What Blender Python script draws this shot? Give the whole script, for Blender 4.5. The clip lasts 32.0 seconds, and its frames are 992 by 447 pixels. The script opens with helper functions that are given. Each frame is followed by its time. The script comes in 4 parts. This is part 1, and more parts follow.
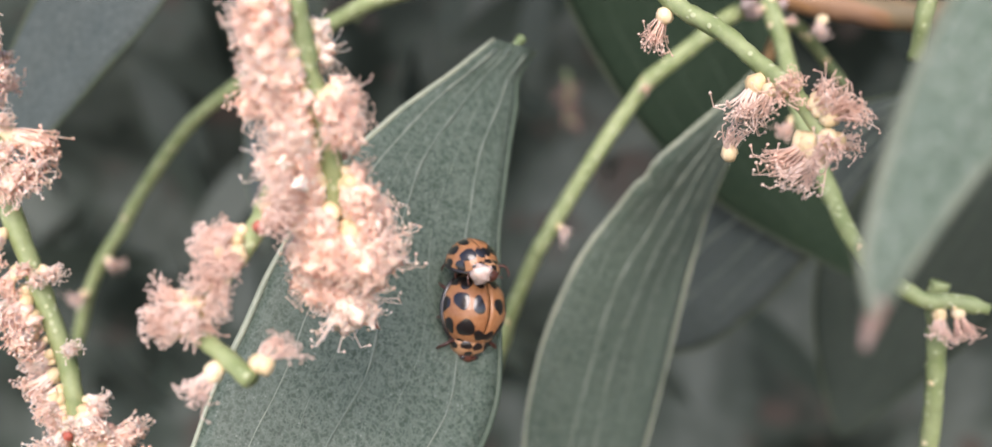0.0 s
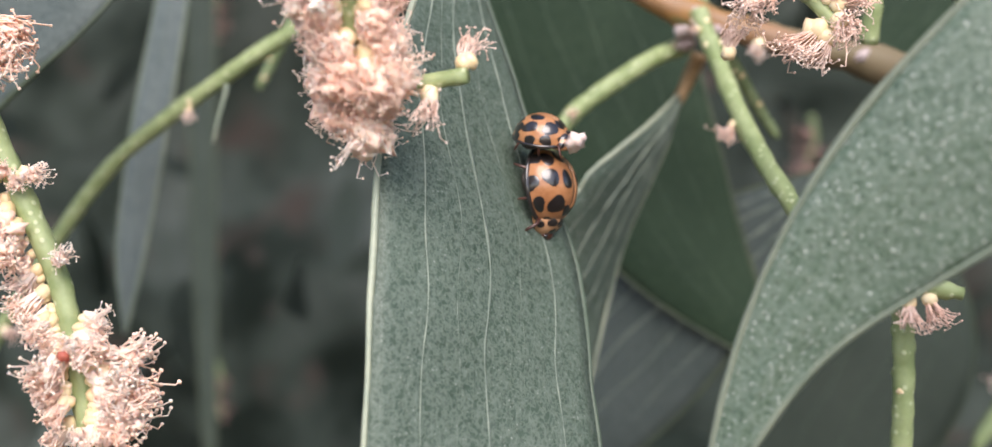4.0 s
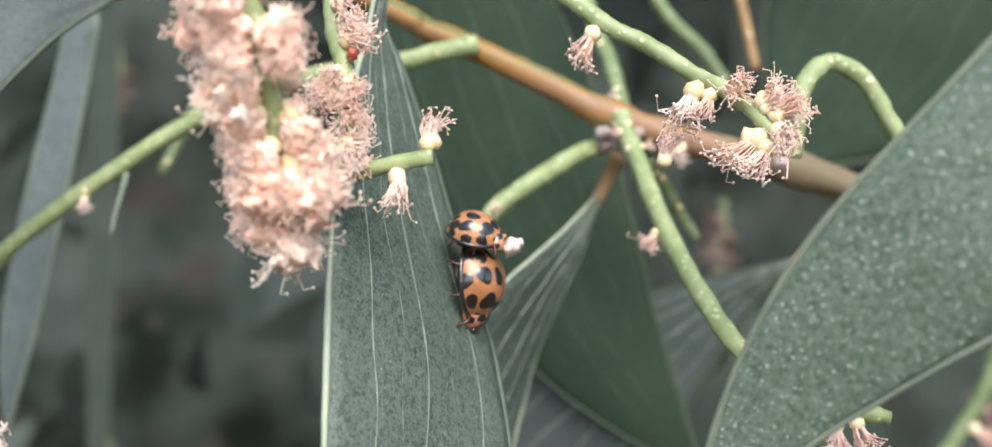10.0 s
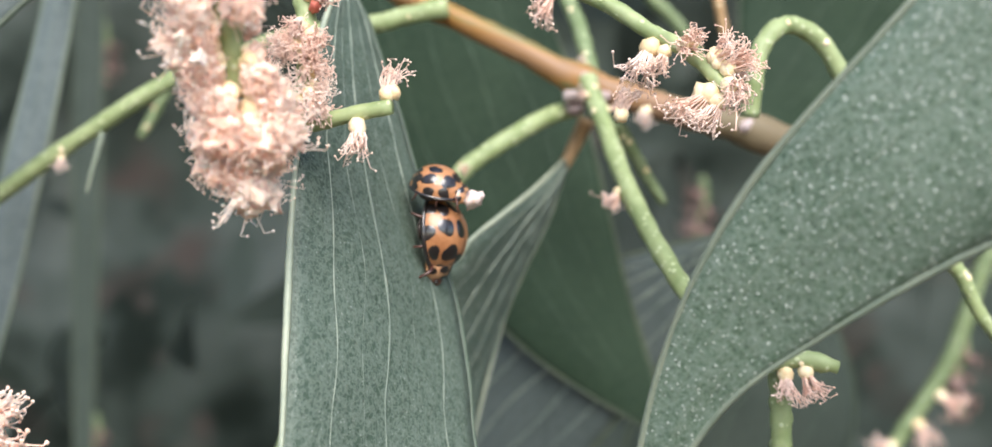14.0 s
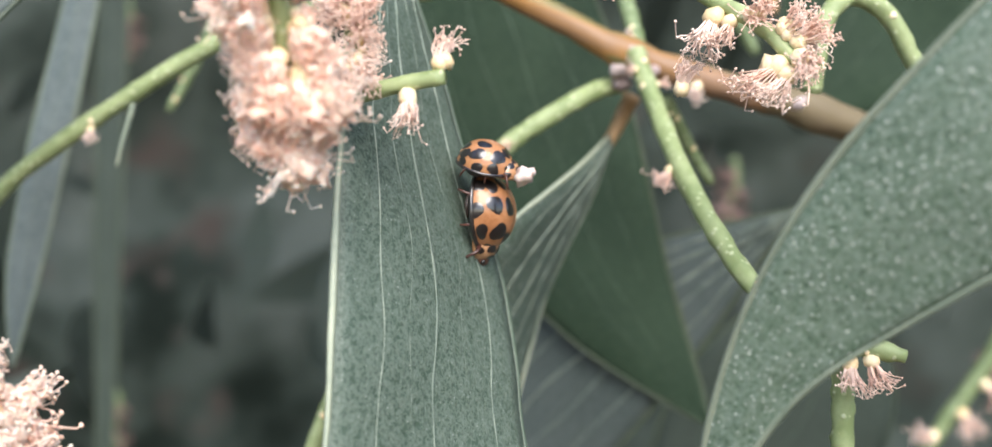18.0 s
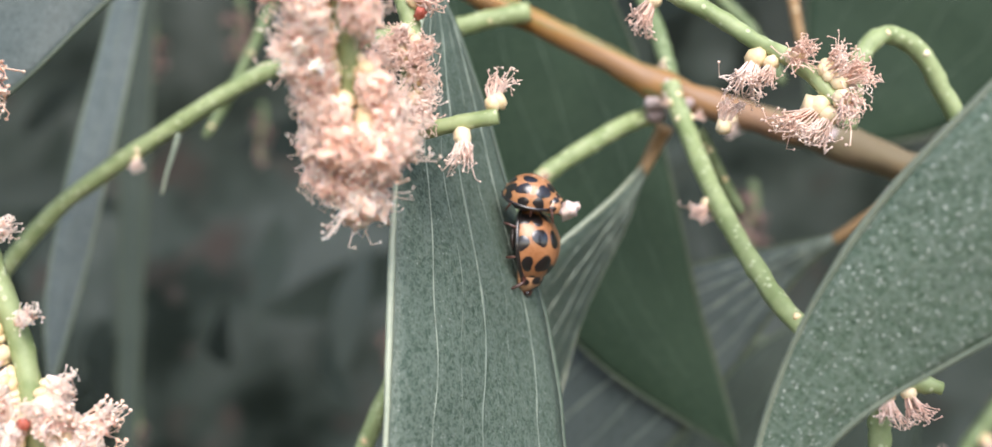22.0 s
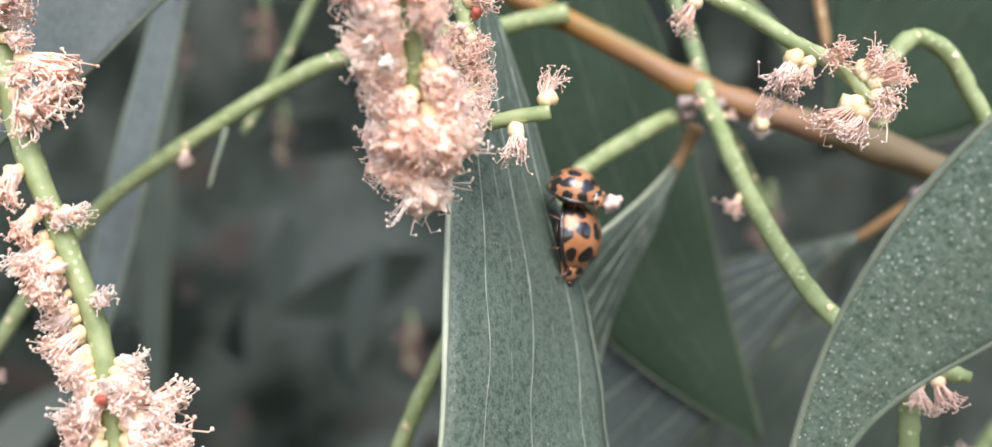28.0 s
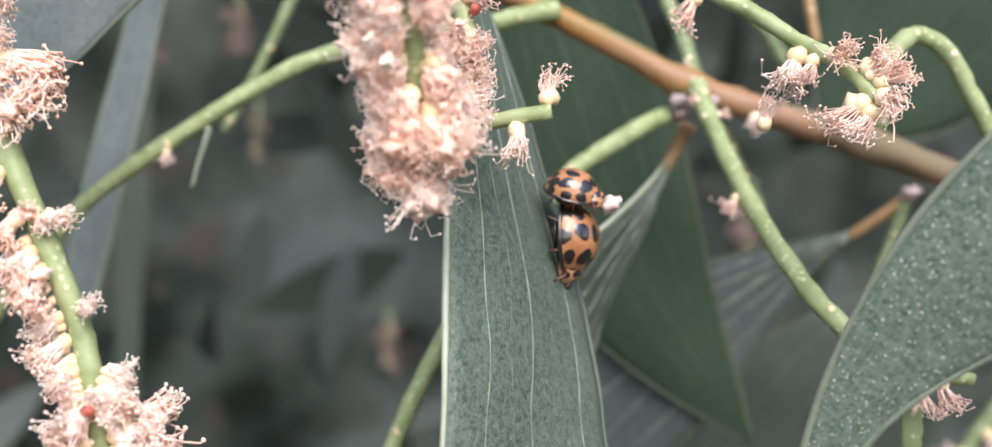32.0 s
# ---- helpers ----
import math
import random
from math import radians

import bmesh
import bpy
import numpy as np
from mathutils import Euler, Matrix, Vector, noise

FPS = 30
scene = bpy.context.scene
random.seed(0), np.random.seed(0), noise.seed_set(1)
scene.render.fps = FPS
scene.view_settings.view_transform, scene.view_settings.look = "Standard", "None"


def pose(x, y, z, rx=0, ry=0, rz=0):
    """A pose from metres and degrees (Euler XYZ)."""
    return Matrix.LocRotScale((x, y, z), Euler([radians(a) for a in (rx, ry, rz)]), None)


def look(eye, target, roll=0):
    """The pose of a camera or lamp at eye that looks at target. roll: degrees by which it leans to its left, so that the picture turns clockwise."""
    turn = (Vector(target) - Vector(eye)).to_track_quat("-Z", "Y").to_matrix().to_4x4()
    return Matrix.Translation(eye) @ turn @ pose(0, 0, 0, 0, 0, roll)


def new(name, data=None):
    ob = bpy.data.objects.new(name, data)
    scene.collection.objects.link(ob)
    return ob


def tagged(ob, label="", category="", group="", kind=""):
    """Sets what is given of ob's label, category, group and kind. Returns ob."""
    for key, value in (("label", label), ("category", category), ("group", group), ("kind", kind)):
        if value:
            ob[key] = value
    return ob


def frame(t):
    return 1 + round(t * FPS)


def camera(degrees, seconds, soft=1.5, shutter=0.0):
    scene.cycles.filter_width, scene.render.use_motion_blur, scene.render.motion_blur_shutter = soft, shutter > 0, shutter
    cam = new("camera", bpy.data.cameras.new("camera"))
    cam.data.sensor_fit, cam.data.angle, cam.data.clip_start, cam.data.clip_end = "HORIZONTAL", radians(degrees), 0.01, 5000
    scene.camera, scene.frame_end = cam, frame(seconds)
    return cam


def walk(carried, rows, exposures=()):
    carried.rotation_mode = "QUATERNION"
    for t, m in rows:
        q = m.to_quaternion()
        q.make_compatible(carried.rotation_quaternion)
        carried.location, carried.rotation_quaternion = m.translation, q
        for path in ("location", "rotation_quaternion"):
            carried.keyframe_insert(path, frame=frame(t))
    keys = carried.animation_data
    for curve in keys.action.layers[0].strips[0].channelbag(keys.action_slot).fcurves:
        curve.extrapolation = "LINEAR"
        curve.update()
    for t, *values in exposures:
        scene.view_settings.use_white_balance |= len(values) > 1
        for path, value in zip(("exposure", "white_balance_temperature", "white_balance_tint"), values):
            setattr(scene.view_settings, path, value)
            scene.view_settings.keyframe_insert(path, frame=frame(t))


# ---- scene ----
cam = camera(50.0, 32.0)
cam.data.dof.use_dof = True
cam.data.dof.focus_distance = 0.077
cam.data.dof.aperture_fstop = 24.0


def mm(x, y, z):
    """A place in millimetres; the plant hangs 1.2 m above the ground."""
    return Vector((x / 1000, y / 1000, 1.2 + z / 1000))


PATH = [
    (0, 0.00678, -0.00853, 1.22566, 71.576, 5.511, 10.575),
    (0.5, 0.00581, -0.00818, 1.22472, 71.406, 4.014, 10.493),
    (1, 0.00340, -0.01649, 1.21321, 76.547, 2.814, 11.559),
    (1.5, -0.01401, -0.01042, 1.19740, 82.599, -0.321, 4.538),
    (2, -0.00455, -0.00573, 1.19662, 82.406, -1.650, 3.657),
    (2.5, -0.00327, -0.00357, 1.19417, 84.629, -0.739, 3.966),
    (4.5, 0.00138, -0.00169, 1.19850, 86.676, 1.377, 5.085),
    (5, 0.00079, -0.00105, 1.19962, 87.675, 1.459, 5.324),
    (5.5, -0.00398, -0.00024, 1.19879, 88.041, 1.020, 4.686),
    (6, -0.00887, -0.00007, 1.19662, 88.524, 0.583, 4.208),
    (6.5, -0.00880, 0.00073, 1.19808, 88.446, 0.493, 3.331),
    (7, -0.00513, 0.00126, 1.19976, 88.834, 0.372, 2.364),
    (7.5, 0.00045, 0.00215, 1.20001, 89.250, 0.434, 1.001),
    (8, -0.00014, 0.00125, 1.19976, 89.575, 0.349, 0.061),
    (8.5, 0.00088, 0.00039, 1.20179, 89.558, 0.261, 0.249),
    (9, 0.00026, 0.00073, 1.20058, 89.699, 0.217, 0.180),
    (9.5, -0.00054, 0.00139, 1.20126, 89.779, 0.282, 0.341),
    (10, -0.00027, 0.00223, 1.20070, 89.479, 0.103, -0.023),
    (10.5, 0.00079, 0.00288, 1.20185, 89.304, 0.107, -0.077),
    (11, -0.00074, 0.00206, 1.20107, 89.156, 0.120, -0.010),
    (11.5, -0.00124, 0.00145, 1.19916, 88.981, -0.048, -0.175),
    (12, 0.00010, 0.00099, 1.19926, 89.050, -0.160, -0.471),
    (12.5, 0.00183, 0.00123, 1.19930, 88.991, -0.184, -0.560),
    (13, 0.00313, 0.00032, 1.19948, 88.749, -0.468, -0.672),
    (13.5, 0.00335, -0.00015, 1.19846, 88.796, -0.070, -0.687),
    (14, 0.00226, -0.00005, 1.19816, 88.703, -0.218, -0.386),
    (14.5, 0.00016, 0.00073, 1.19839, 88.673, -0.382, -0.134),
    (16.5, 0.00407, 0.00268, 1.19858, 87.998, -0.623, -0.127),
    (17, 0.00182, 0.00404, 1.19833, 87.719, -0.588, 0.334),
    (17.5, 0.00111, 0.00351, 1.19885, 87.655, -0.798, 0.249),
    (18, -0.00045, 0.00379, 1.19787, 87.623, -0.844, 0.461),
    (18.5, -0.00151, 0.00374, 1.19643, 87.295, -1.114, 0.440),
    (19, -0.00109, 0.00405, 1.19659, 87.344, -1.120, 0.117),
    (19.5, -0.00036, 0.00355, 1.19609, 87.190, -1.148, -0.056),
    (20, 0.00127, 0.00428, 1.19628, 87.273, -1.382, -0.204),
    (20.5, -0.00021, 0.00365, 1.19753, 87.579, -1.372, -0.030),
    (21, -0.00217, 0.00198, 1.19827, 87.727, -1.355, 0.446),
    (21.5, -0.00427, 0.00220, 1.19812, 87.995, -1.216, 0.749),
    (22, -0.00342, 0.00156, 1.19918, 88.501, -1.092, 0.884),
    (22.5, -0.00408, 0.00007, 1.19944, 88.683, -1.153, 1.371),
    (23, -0.00686, -0.00181, 1.19952, 88.931, -0.975, 1.939),
    (23.5, -0.00563, -0.00287, 1.19904, 89.279, -0.960, 1.683),
    (24, -0.00795, -0.00485, 1.19792, 89.634, -1.047, 1.736),
    (24.5, -0.01130, -0.00547, 1.19798, 89.832, -1.021, 2.290),
    (26.5, -0.00951, -0.00096, 1.19813, 89.664, -1.943, 1.559),
    (27, -0.00891, -0.00158, 1.19901, 89.458, -1.788, 1.417),
    (27.5, -0.00745, -0.00188, 1.19844, 88.849, -1.673, 1.311),
    (28, -0.00649, -0.00204, 1.19837, 88.601, -1.574, 1.278),
    (28.5, -0.00595, -0.00090, 1.19674, 88.317, -1.714, 1.030),
    (29, -0.00579, -0.00163, 1.19719, 88.207, -1.709, 0.892),
    (29.5, -0.00755, -0.00371, 1.19644, 88.185, -1.726, 0.880),
    (30, -0.00890, -0.00470, 1.19639, 88.166, -1.568, 0.859),
    (30.5, -0.01068, -0.00425, 1.19833, 88.244, -1.688, 0.684),
    (31, -0.01089, -0.00283, 1.19920, 88.217, -1.556, 0.592),
    (31.5, -0.00899, -0.00084, 1.19926, 88.324, -1.638, 0.048),
    (32, -0.00855, 0.00007, 1.19876, 88.400, -1.448, -0.260),
]
walk(cam, [(t, pose(*p)) for t, *p in PATH], [(0.0, 0.70, 6950, 21), (2.5, 0.70, 6950, 23), (5.0, 0.92, 6750, 14), (6.0, 0.95, 6750, 18), (9.0, 0.98, 6650, 12), (13.0, 1.08, 6650, 12), (18.0, 1.10, 6650, 12), (20.0, 1.18, 6650, 12), (22.0, 0.98, 6650, 14), (28.0, 0.98, 6650, 16), (32.0, 1.0, 6650, 18)])

# ---- light: soft open shade under a bright sky ----
world = bpy.data.worlds.new("sky")
scene.world = world
world.use_nodes = True
wn = world.node_tree
sky = wn.nodes.new("ShaderNodeTexSky")
sky.sky_type, sky.sun_disc = "NISHITA", False
sky.sun_elevation, sky.sun_rotation = radians(44), radians(171)
wn.links.new(sky.outputs[0], wn.nodes["Background"].inputs[0])
wn.nodes["Background"].inputs[1].default_value = 0.15
sun = new("sun", bpy.data.lights.new("sun", "SUN"))
sun.data.energy, sun.data.angle, sun.data.color = 2.6, radians(45), (1.0, 0.96, 0.90)
sun.matrix_world = look((0.15, -0.85, 2.1), (0.0, 0.085, 1.2))


# ---- materials ----
def material(name, rough=0.5, metal=0.0, spec=0.5):
    m = bpy.data.materials.new(name)
    m.use_nodes = True
    b = m.node_tree.nodes["Principled BSDF"]
    b.inputs["Roughness"].default_value, b.inputs["Metallic"].default_value = rough, metal
    b.inputs["Specular IOR Level"].default_value = spec
    return m, m.node_tree, b


def node(tree, kind, **inputs):
    n = tree.nodes.new(kind)
    for key, value in inputs.items():
        n.inputs[key.replace("_", " ")].default_value = value
    return n


def noise_of(tree, scale, detail=4.0, rough=0.55, coord="Object"):
    c = tree.nodes.new("ShaderNodeTexCoord")
    n = node(tree, "ShaderNodeTexNoise", Scale=scale, Detail=detail, Roughness=rough)
    tree.links.new(c.outputs[coord], n.inputs["Vector"])
    return n


def ramp(tree, source, stops):
    r = tree.nodes.new("ShaderNodeValToRGB")
    e = r.color_ramp.elements
    while len(e) < len(stops):
        e.new(0.5)
    for k, (at, col) in enumerate(stops):
        e[k].position, e[k].color = at, (*col, 1)
    tree.links.new(source, r.inputs[0])
    return r


def mix(tree, fac, a, b, mode="MIX"):
    m = tree.nodes.new("ShaderNodeMix")
    m.data_type, m.blend_type = "RGBA", mode
    for sock, v in ((m.inputs[0], fac), (m.inputs[6], a), (m.inputs[7], b)):
        if isinstance(v, (int, float)):
            sock.default_value = v
        elif isinstance(v, tuple):
            sock.default_value = (*v, 1)
        else:
            tree.links.new(v, sock)
    return m.outputs[2]


def maths(tree, op, a, b=0.0):
    n = tree.nodes.new("ShaderNodeMath")
    n.operation = op
    for sock, v in ((n.inputs[0], a), (n.inputs[1], b)):
        if isinstance(v, (int, float)):
            sock.default_value = v
        else:
            tree.links.new(v, sock)
    return n.outputs[0]


def bump(tree, b, height, strength, distance):
    n = node(tree, "ShaderNodeBump", Strength=strength, Distance=distance)
    tree.links.new(height, n.inputs["Height"])
    tree.links.new(n.outputs[0], b.inputs["Normal"])


def leaf_material(name, dark, light, bloom, flecks, veins, grain=2300.0, spread=0.42, gloss=0.0):
    """Waxy grey-green phyllode: long nerves, mottled bloom, pale flecks. UV: u across, v along."""
    m, t, b = material(name, 0.42, 0, 0.45 + gloss)
    big = noise_of(t, 120, 3)
    fine = noise_of(t, 1500, 3, 0.7)
    base = mix(t, ramp(t, big.outputs[0], [(0.3, (0, 0, 0)), (0.7, (1, 1, 1))]).outputs[0], dark, light)
    base = mix(t, maths(t, "MULTIPLY", ramp(t, fine.outputs[0], [(0.42, (0, 0, 0)), (0.68, (1, 1, 1))]).outputs[0], 0.55), base, bloom)
    uv = t.nodes.new("ShaderNodeUVMap")
    sep = t.nodes.new("ShaderNodeSeparateXYZ")
    t.links.new(uv.outputs[0], sep.inputs[0])
    wob = noise_of(t, 60, 2)
    u = maths(t, "ADD", sep.outputs[0], maths(t, "MULTIPLY", maths(t, "SUBTRACT", wob.outputs[0], 0.5), 0.03))
    # fine parallel nerves
    saw = maths(t, "SINE", maths(t, "MULTIPLY", u, 190.0))
    nerve = maths(t, "MULTIPLY", maths(t, "MAXIMUM", maths(t, "SUBTRACT", saw, 0.35), 0.0), veins * 0.10)
    base = mix(t, nerve, base, bloom)
    # pale scale flecks
    c = t.nodes.new("ShaderNodeTexCoord")
    v = node(t, "ShaderNodeTexVoronoi", Scale=grain)
    t.links.new(c.outputs["Object"], v.inputs["Vector"])
    pick = ramp(t, v.outputs["Distance"], [(0.17, (1, 1, 1)), (0.29, (0, 0, 0))]).outputs[0]
    pick = maths(t, "MULTIPLY", pick, ramp(t, v.outputs["Color"], [(0.25, (0.1, 0.1, 0.1)), (0.75, (1, 1, 1))]).outputs[0])
    where = ramp(t, noise_of(t, 520, 4, 0.7).outputs[0], [(spread, (0.15, 0.15, 0.15)), (spread + 0.2, (1, 1, 1))]).outputs[0]
    # pale wandering threads of the waxy bloom
    worm = noise_of(t, 2600, 1, 0.5)
    thread = ramp(t, worm.outputs[0], [(0.40, (0, 0, 0)), (0.49, (1, 1, 1)), (0.53, (1, 1, 1)), (0.62, (0, 0, 0))]).outputs[0]
    base = mix(t, maths(t, "MULTIPLY", thread, 0.8 * veins), base, bloom)
    base = mix(t, maths(t, "MULTIPLY", maths(t, "MULTIPLY", pick, where), flecks), base, (0.50, 0.54, 0.49))
    # dark pits and short streaks along the nerves between them
    pit = node(t, "ShaderNodeTexVoronoi", Scale=grain * 0.55)
    t.links.new(c.outputs["Object"], pit.inputs["Vector"])
    base = mix(t, maths(t, "MULTIPLY", ramp(t, pit.outputs["Distance"], [(0.10, (1, 1, 1)), (0.36, (0, 0, 0))]).outputs[0], 0.45), base, (dark[0] * 0.6, dark[1] * 0.6, dark[2] * 0.6))
    comb = t.nodes.new("ShaderNodeCombineXYZ")
    t.links.new(maths(t, "MULTIPLY", u, 60.0), comb.inputs[0])
    t.links.new(maths(t, "MULTIPLY", sep.outputs[1], 22.0), comb.inputs[1])
    streak = node(t, "ShaderNodeTexNoise", Scale=1.0, Detail=3.0, Roughness=0.6)
    t.links.new(comb.outputs[0], streak.inputs["Vector"])
    base = mix(t, maths(t, "MULTIPLY", ramp(t, streak.outputs[0], [(0.55, (0, 0, 0)), (0.75, (1, 1, 1))]).outputs[0], 0.75 * veins), base, bloom)
    t.links.new(base, b.inputs["Base Color"])
    t.links.new(ramp(t, fine.outputs[0], [(0.3, (0.36 - gloss * 0.8,) * 3), (0.7, (0.55 - gloss * 0.8,) * 3)]).outputs[0], b.inputs["Roughness"])
    h = maths(t, "ADD", maths(t, "ADD", maths(t, "ADD", fine.outputs[0], maths(t, "MULTIPLY", pit.outputs["Distance"], 0.5)), maths(t, "MULTIPLY", streak.outputs[0], 0.4)), maths(t, "MULTIPLY", pick, flecks))
    bump(t, b, h, 0.42, 0.00016)
    return m


def mottled(name, a, c, scale, rough=0.5, spec=0.4, relief=0.3, depth=0.0001, sub=0.0):
    """Two-scale mottled skin: broad tone changes and fine grain."""
    m, t, b = material(name, rough, 0, spec)
    n1, n2 = noise_of(t, scale, 4), noise_of(t, scale * 7, 3, 0.7)
    f = maths(t, "ADD", maths(t, "MULTIPLY", n1.outputs[0], 0.65), maths(t, "MULTIPLY", n2.outputs[0], 0.35))
    info = t.nodes.new("ShaderNodeObjectInfo")
    f = maths(t, "ADD", f, maths(t, "MULTIPLY", maths(t, "SUBTRACT", info.outputs["Random"], 0.5), 0.25))
    t.links.new(ramp(t, f, [(0.35, a), (0.65, c)]).outputs[0], b.inputs["Base Color"])
    bump(t, b, n2.outputs[0], relief, depth)
    b.inputs["Subsurface Weight"].default_value = sub
    b.inputs["Subsurface Radius"].default_value = (0.0010, 0.0006, 0.0004)
    return m


def stalk_material(name, a, c, dot):
    """Green stalk with raised pale dots and a soft grain."""
    m, t, b = material(name, 0.5, 0, 0.4)
    n = noise_of(t, 500, 4)
    base = ramp(t, n.outputs[0], [(0.35, a), (0.65, c)]).outputs[0]
    co = t.nodes.new("ShaderNodeTexCoord")
    v = node(t, "ShaderNodeTexVoronoi", Scale=1150.0)
    t.links.new(co.outputs["Object"], v.inputs["Vector"])
    spot = ramp(t, v.outputs["Distance"], [(0.19, (1, 1, 1)), (0.28, (0, 0, 0))]).outputs[0]
    t.links.new(mix(t, maths(t, "MULTIPLY", spot, 0.85), base, dot), b.inputs["Base Color"])
    bump(t, b, maths(t, "ADD", n.outputs[0], spot), 0.4, 0.0001)
    b.inputs["Subsurface Weight"].default_value = 0.1
    b.inputs["Subsurface Radius"].default_value = (0.0006, 0.0009, 0.0003)
    return m


LEAF = leaf_material("phyllode_green", (0.033, 0.058, 0.040), (0.053, 0.083, 0.060), (0.142, 0.180, 0.150), 0.28, 0.65, 3000.0, gloss=-0.12)
LEAF_FLECKED = leaf_material("phyllode_flecked", (0.042, 0.076, 0.047), (0.066, 0.107, 0.070), (0.165, 0.210, 0.172), 1.0, 0.6, 3000.0, 0.30, gloss=-0.05)
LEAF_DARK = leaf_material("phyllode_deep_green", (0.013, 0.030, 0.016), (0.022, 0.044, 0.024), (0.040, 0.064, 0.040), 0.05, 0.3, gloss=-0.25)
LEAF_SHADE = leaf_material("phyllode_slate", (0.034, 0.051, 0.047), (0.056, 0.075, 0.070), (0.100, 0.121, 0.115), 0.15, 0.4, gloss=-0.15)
LEAF_PALE = leaf_material("phyllode_pale", (0.14, 0.21, 0.14), (0.20, 0.27, 0.19), (0.25, 0.32, 0.25), 0.1, 0.2)
VEIN = mottled("vein_pale_green", (0.110, 0.145, 0.116), (0.225, 0.265, 0.215), 620, 0.55)
# LEAF_FAR: leaf green with the shade on the far leaves put into its colour
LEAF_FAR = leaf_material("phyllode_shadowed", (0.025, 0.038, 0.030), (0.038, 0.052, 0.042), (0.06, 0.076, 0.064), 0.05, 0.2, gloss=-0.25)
LEAF_BLUE = leaf_material("phyllode_blue_grey", (0.060, 0.083, 0.083), (0.088, 0.114, 0.113), (0.15, 0.18, 0.175), 0.2, 0.4, gloss=-0.12)
VEIN_PALE = mottled("vein_pale_leaf", (0.16, 0.23, 0.16), (0.21, 0.28, 0.20), 420, 0.5)
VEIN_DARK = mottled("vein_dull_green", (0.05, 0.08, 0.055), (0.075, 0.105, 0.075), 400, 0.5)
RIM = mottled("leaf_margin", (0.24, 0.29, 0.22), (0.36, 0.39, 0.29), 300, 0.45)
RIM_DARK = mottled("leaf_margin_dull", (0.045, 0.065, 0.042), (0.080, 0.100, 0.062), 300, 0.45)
STALK = stalk_material("stalk_green", (0.205, 0.265, 0.112), (0.31, 0.37, 0.185), (0.46, 0.51, 0.31))
# STALK_FAR: the stalk green again, darkened as if in shade
STALK_FAR = stalk_material("stalk_shaded_green", (0.13, 0.18, 0.08), (0.20, 0.26, 0.13), (0.28, 0.33, 0.20))
BRANCH, bt, bb = material("branch_bark", 0.5, 0, 0.4)
bn, bf = noise_of(bt, 38, 3), noise_of(bt, 420, 4, 0.7)
bco = bt.nodes.new("ShaderNodeTexCoord")
bsep = bt.nodes.new("ShaderNodeSeparateXYZ")
bt.links.new(bco.outputs["Object"], bsep.inputs[0])
bcomb = bt.nodes.new("ShaderNodeCombineXYZ")
bt.links.new(maths(bt, "ADD", maths(bt, "MULTIPLY", bsep.outputs[0], 22.0), maths(bt, "MULTIPLY", bsep.outputs[2], -9.0)), bcomb.inputs[0])
bt.links.new(maths(bt, "ADD", maths(bt, "MULTIPLY", bsep.outputs[0], 235.0), maths(bt, "MULTIPLY", bsep.outputs[2], 560.0)), bcomb.inputs[1])
bt.links.new(maths(bt, "MULTIPLY", bsep.outputs[1], 330.0), bcomb.inputs[2])
bands = node(bt, "ShaderNodeTexNoise", Scale=1.0, Detail=2.0, Roughness=0.5)
bt.links.new(bcomb.outputs[0], bands.inputs["Vector"])
# lengthwise bands of olive, orange and pinkish bark
bmix = ramp(bt, bands.outputs[0], [(0.40, (0.110, 0.120, 0.036)), (0.48, (0.18, 0.150, 0.045)), (0.54, (0.33, 0.160, 0.038)), (0.63, (0.27, 0.150, 0.068))]).outputs[0]
# the older wood past the joint turns pinkish grey
bmix = mix(bt, maths(bt, "MULTIPLY", ramp(bt, maths(bt, "ADD", maths(bt, "MULTIPLY", bsep.outputs[0], 11.0), maths(bt, "MULTIPLY", bn.outputs[0], 0.5)), [(0.52, (0, 0, 0)), (0.80, (1, 1, 1))]).outputs[0], 0.5), bmix, (0.235, 0.155, 0.125))
bt.links.new(mix(bt, maths(bt, "MULTIPLY", ramp(bt, bf.outputs[0], [(0.5, (0, 0, 0)), (0.7, (1, 1, 1))]).outputs[0], 0.25), bmix, (0.20, 0.14, 0.10)), bb.inputs["Base Color"])
bump(bt, bb, bf.outputs[0], 0.4, 0.0001)
PETIOLE = mottled("petiole_orange", (0.25, 0.145, 0.055), (0.38, 0.245, 0.125), 300, 0.45)
CALYX = mottled("calyx_cream", (0.72, 0.55, 0.31), (0.87, 0.75, 0.52), 500, 0.45, 0.45, 0.3, 0.00008, 0.15)
TUFT = mottled("filament_pink", (0.97, 0.61, 0.48), (0.99, 0.82, 0.71), 700, 0.6, 0.3, 0.2, 0.00005, 0.5)
TUFT.node_tree.nodes["Principled BSDF"].inputs["Subsurface Radius"].default_value = (0.0030, 0.0020, 0.0016)
TUFT_DRY = mottled("filament_brown", (0.82, 0.55, 0.44), (0.95, 0.79, 0.70), 700, 0.65, 0.3, 0.2, 0.00005)
TIP = mottled("leaf_tip_dry", (0.16, 0.10, 0.07), (0.34, 0.26, 0.24), 400, 0.7)
LEAF_DEEP = leaf_material("phyllode_olive_green", (0.040, 0.070, 0.050), (0.064, 0.100, 0.074), (0.130, 0.168, 0.136), 0.75, 0.9, 2600.0, 0.32, gloss=-0.12)
VEIN_SOFT = mottled("vein_soft_green", (0.07, 0.10, 0.07), (0.15, 0.185, 0.14), 400, 0.5)
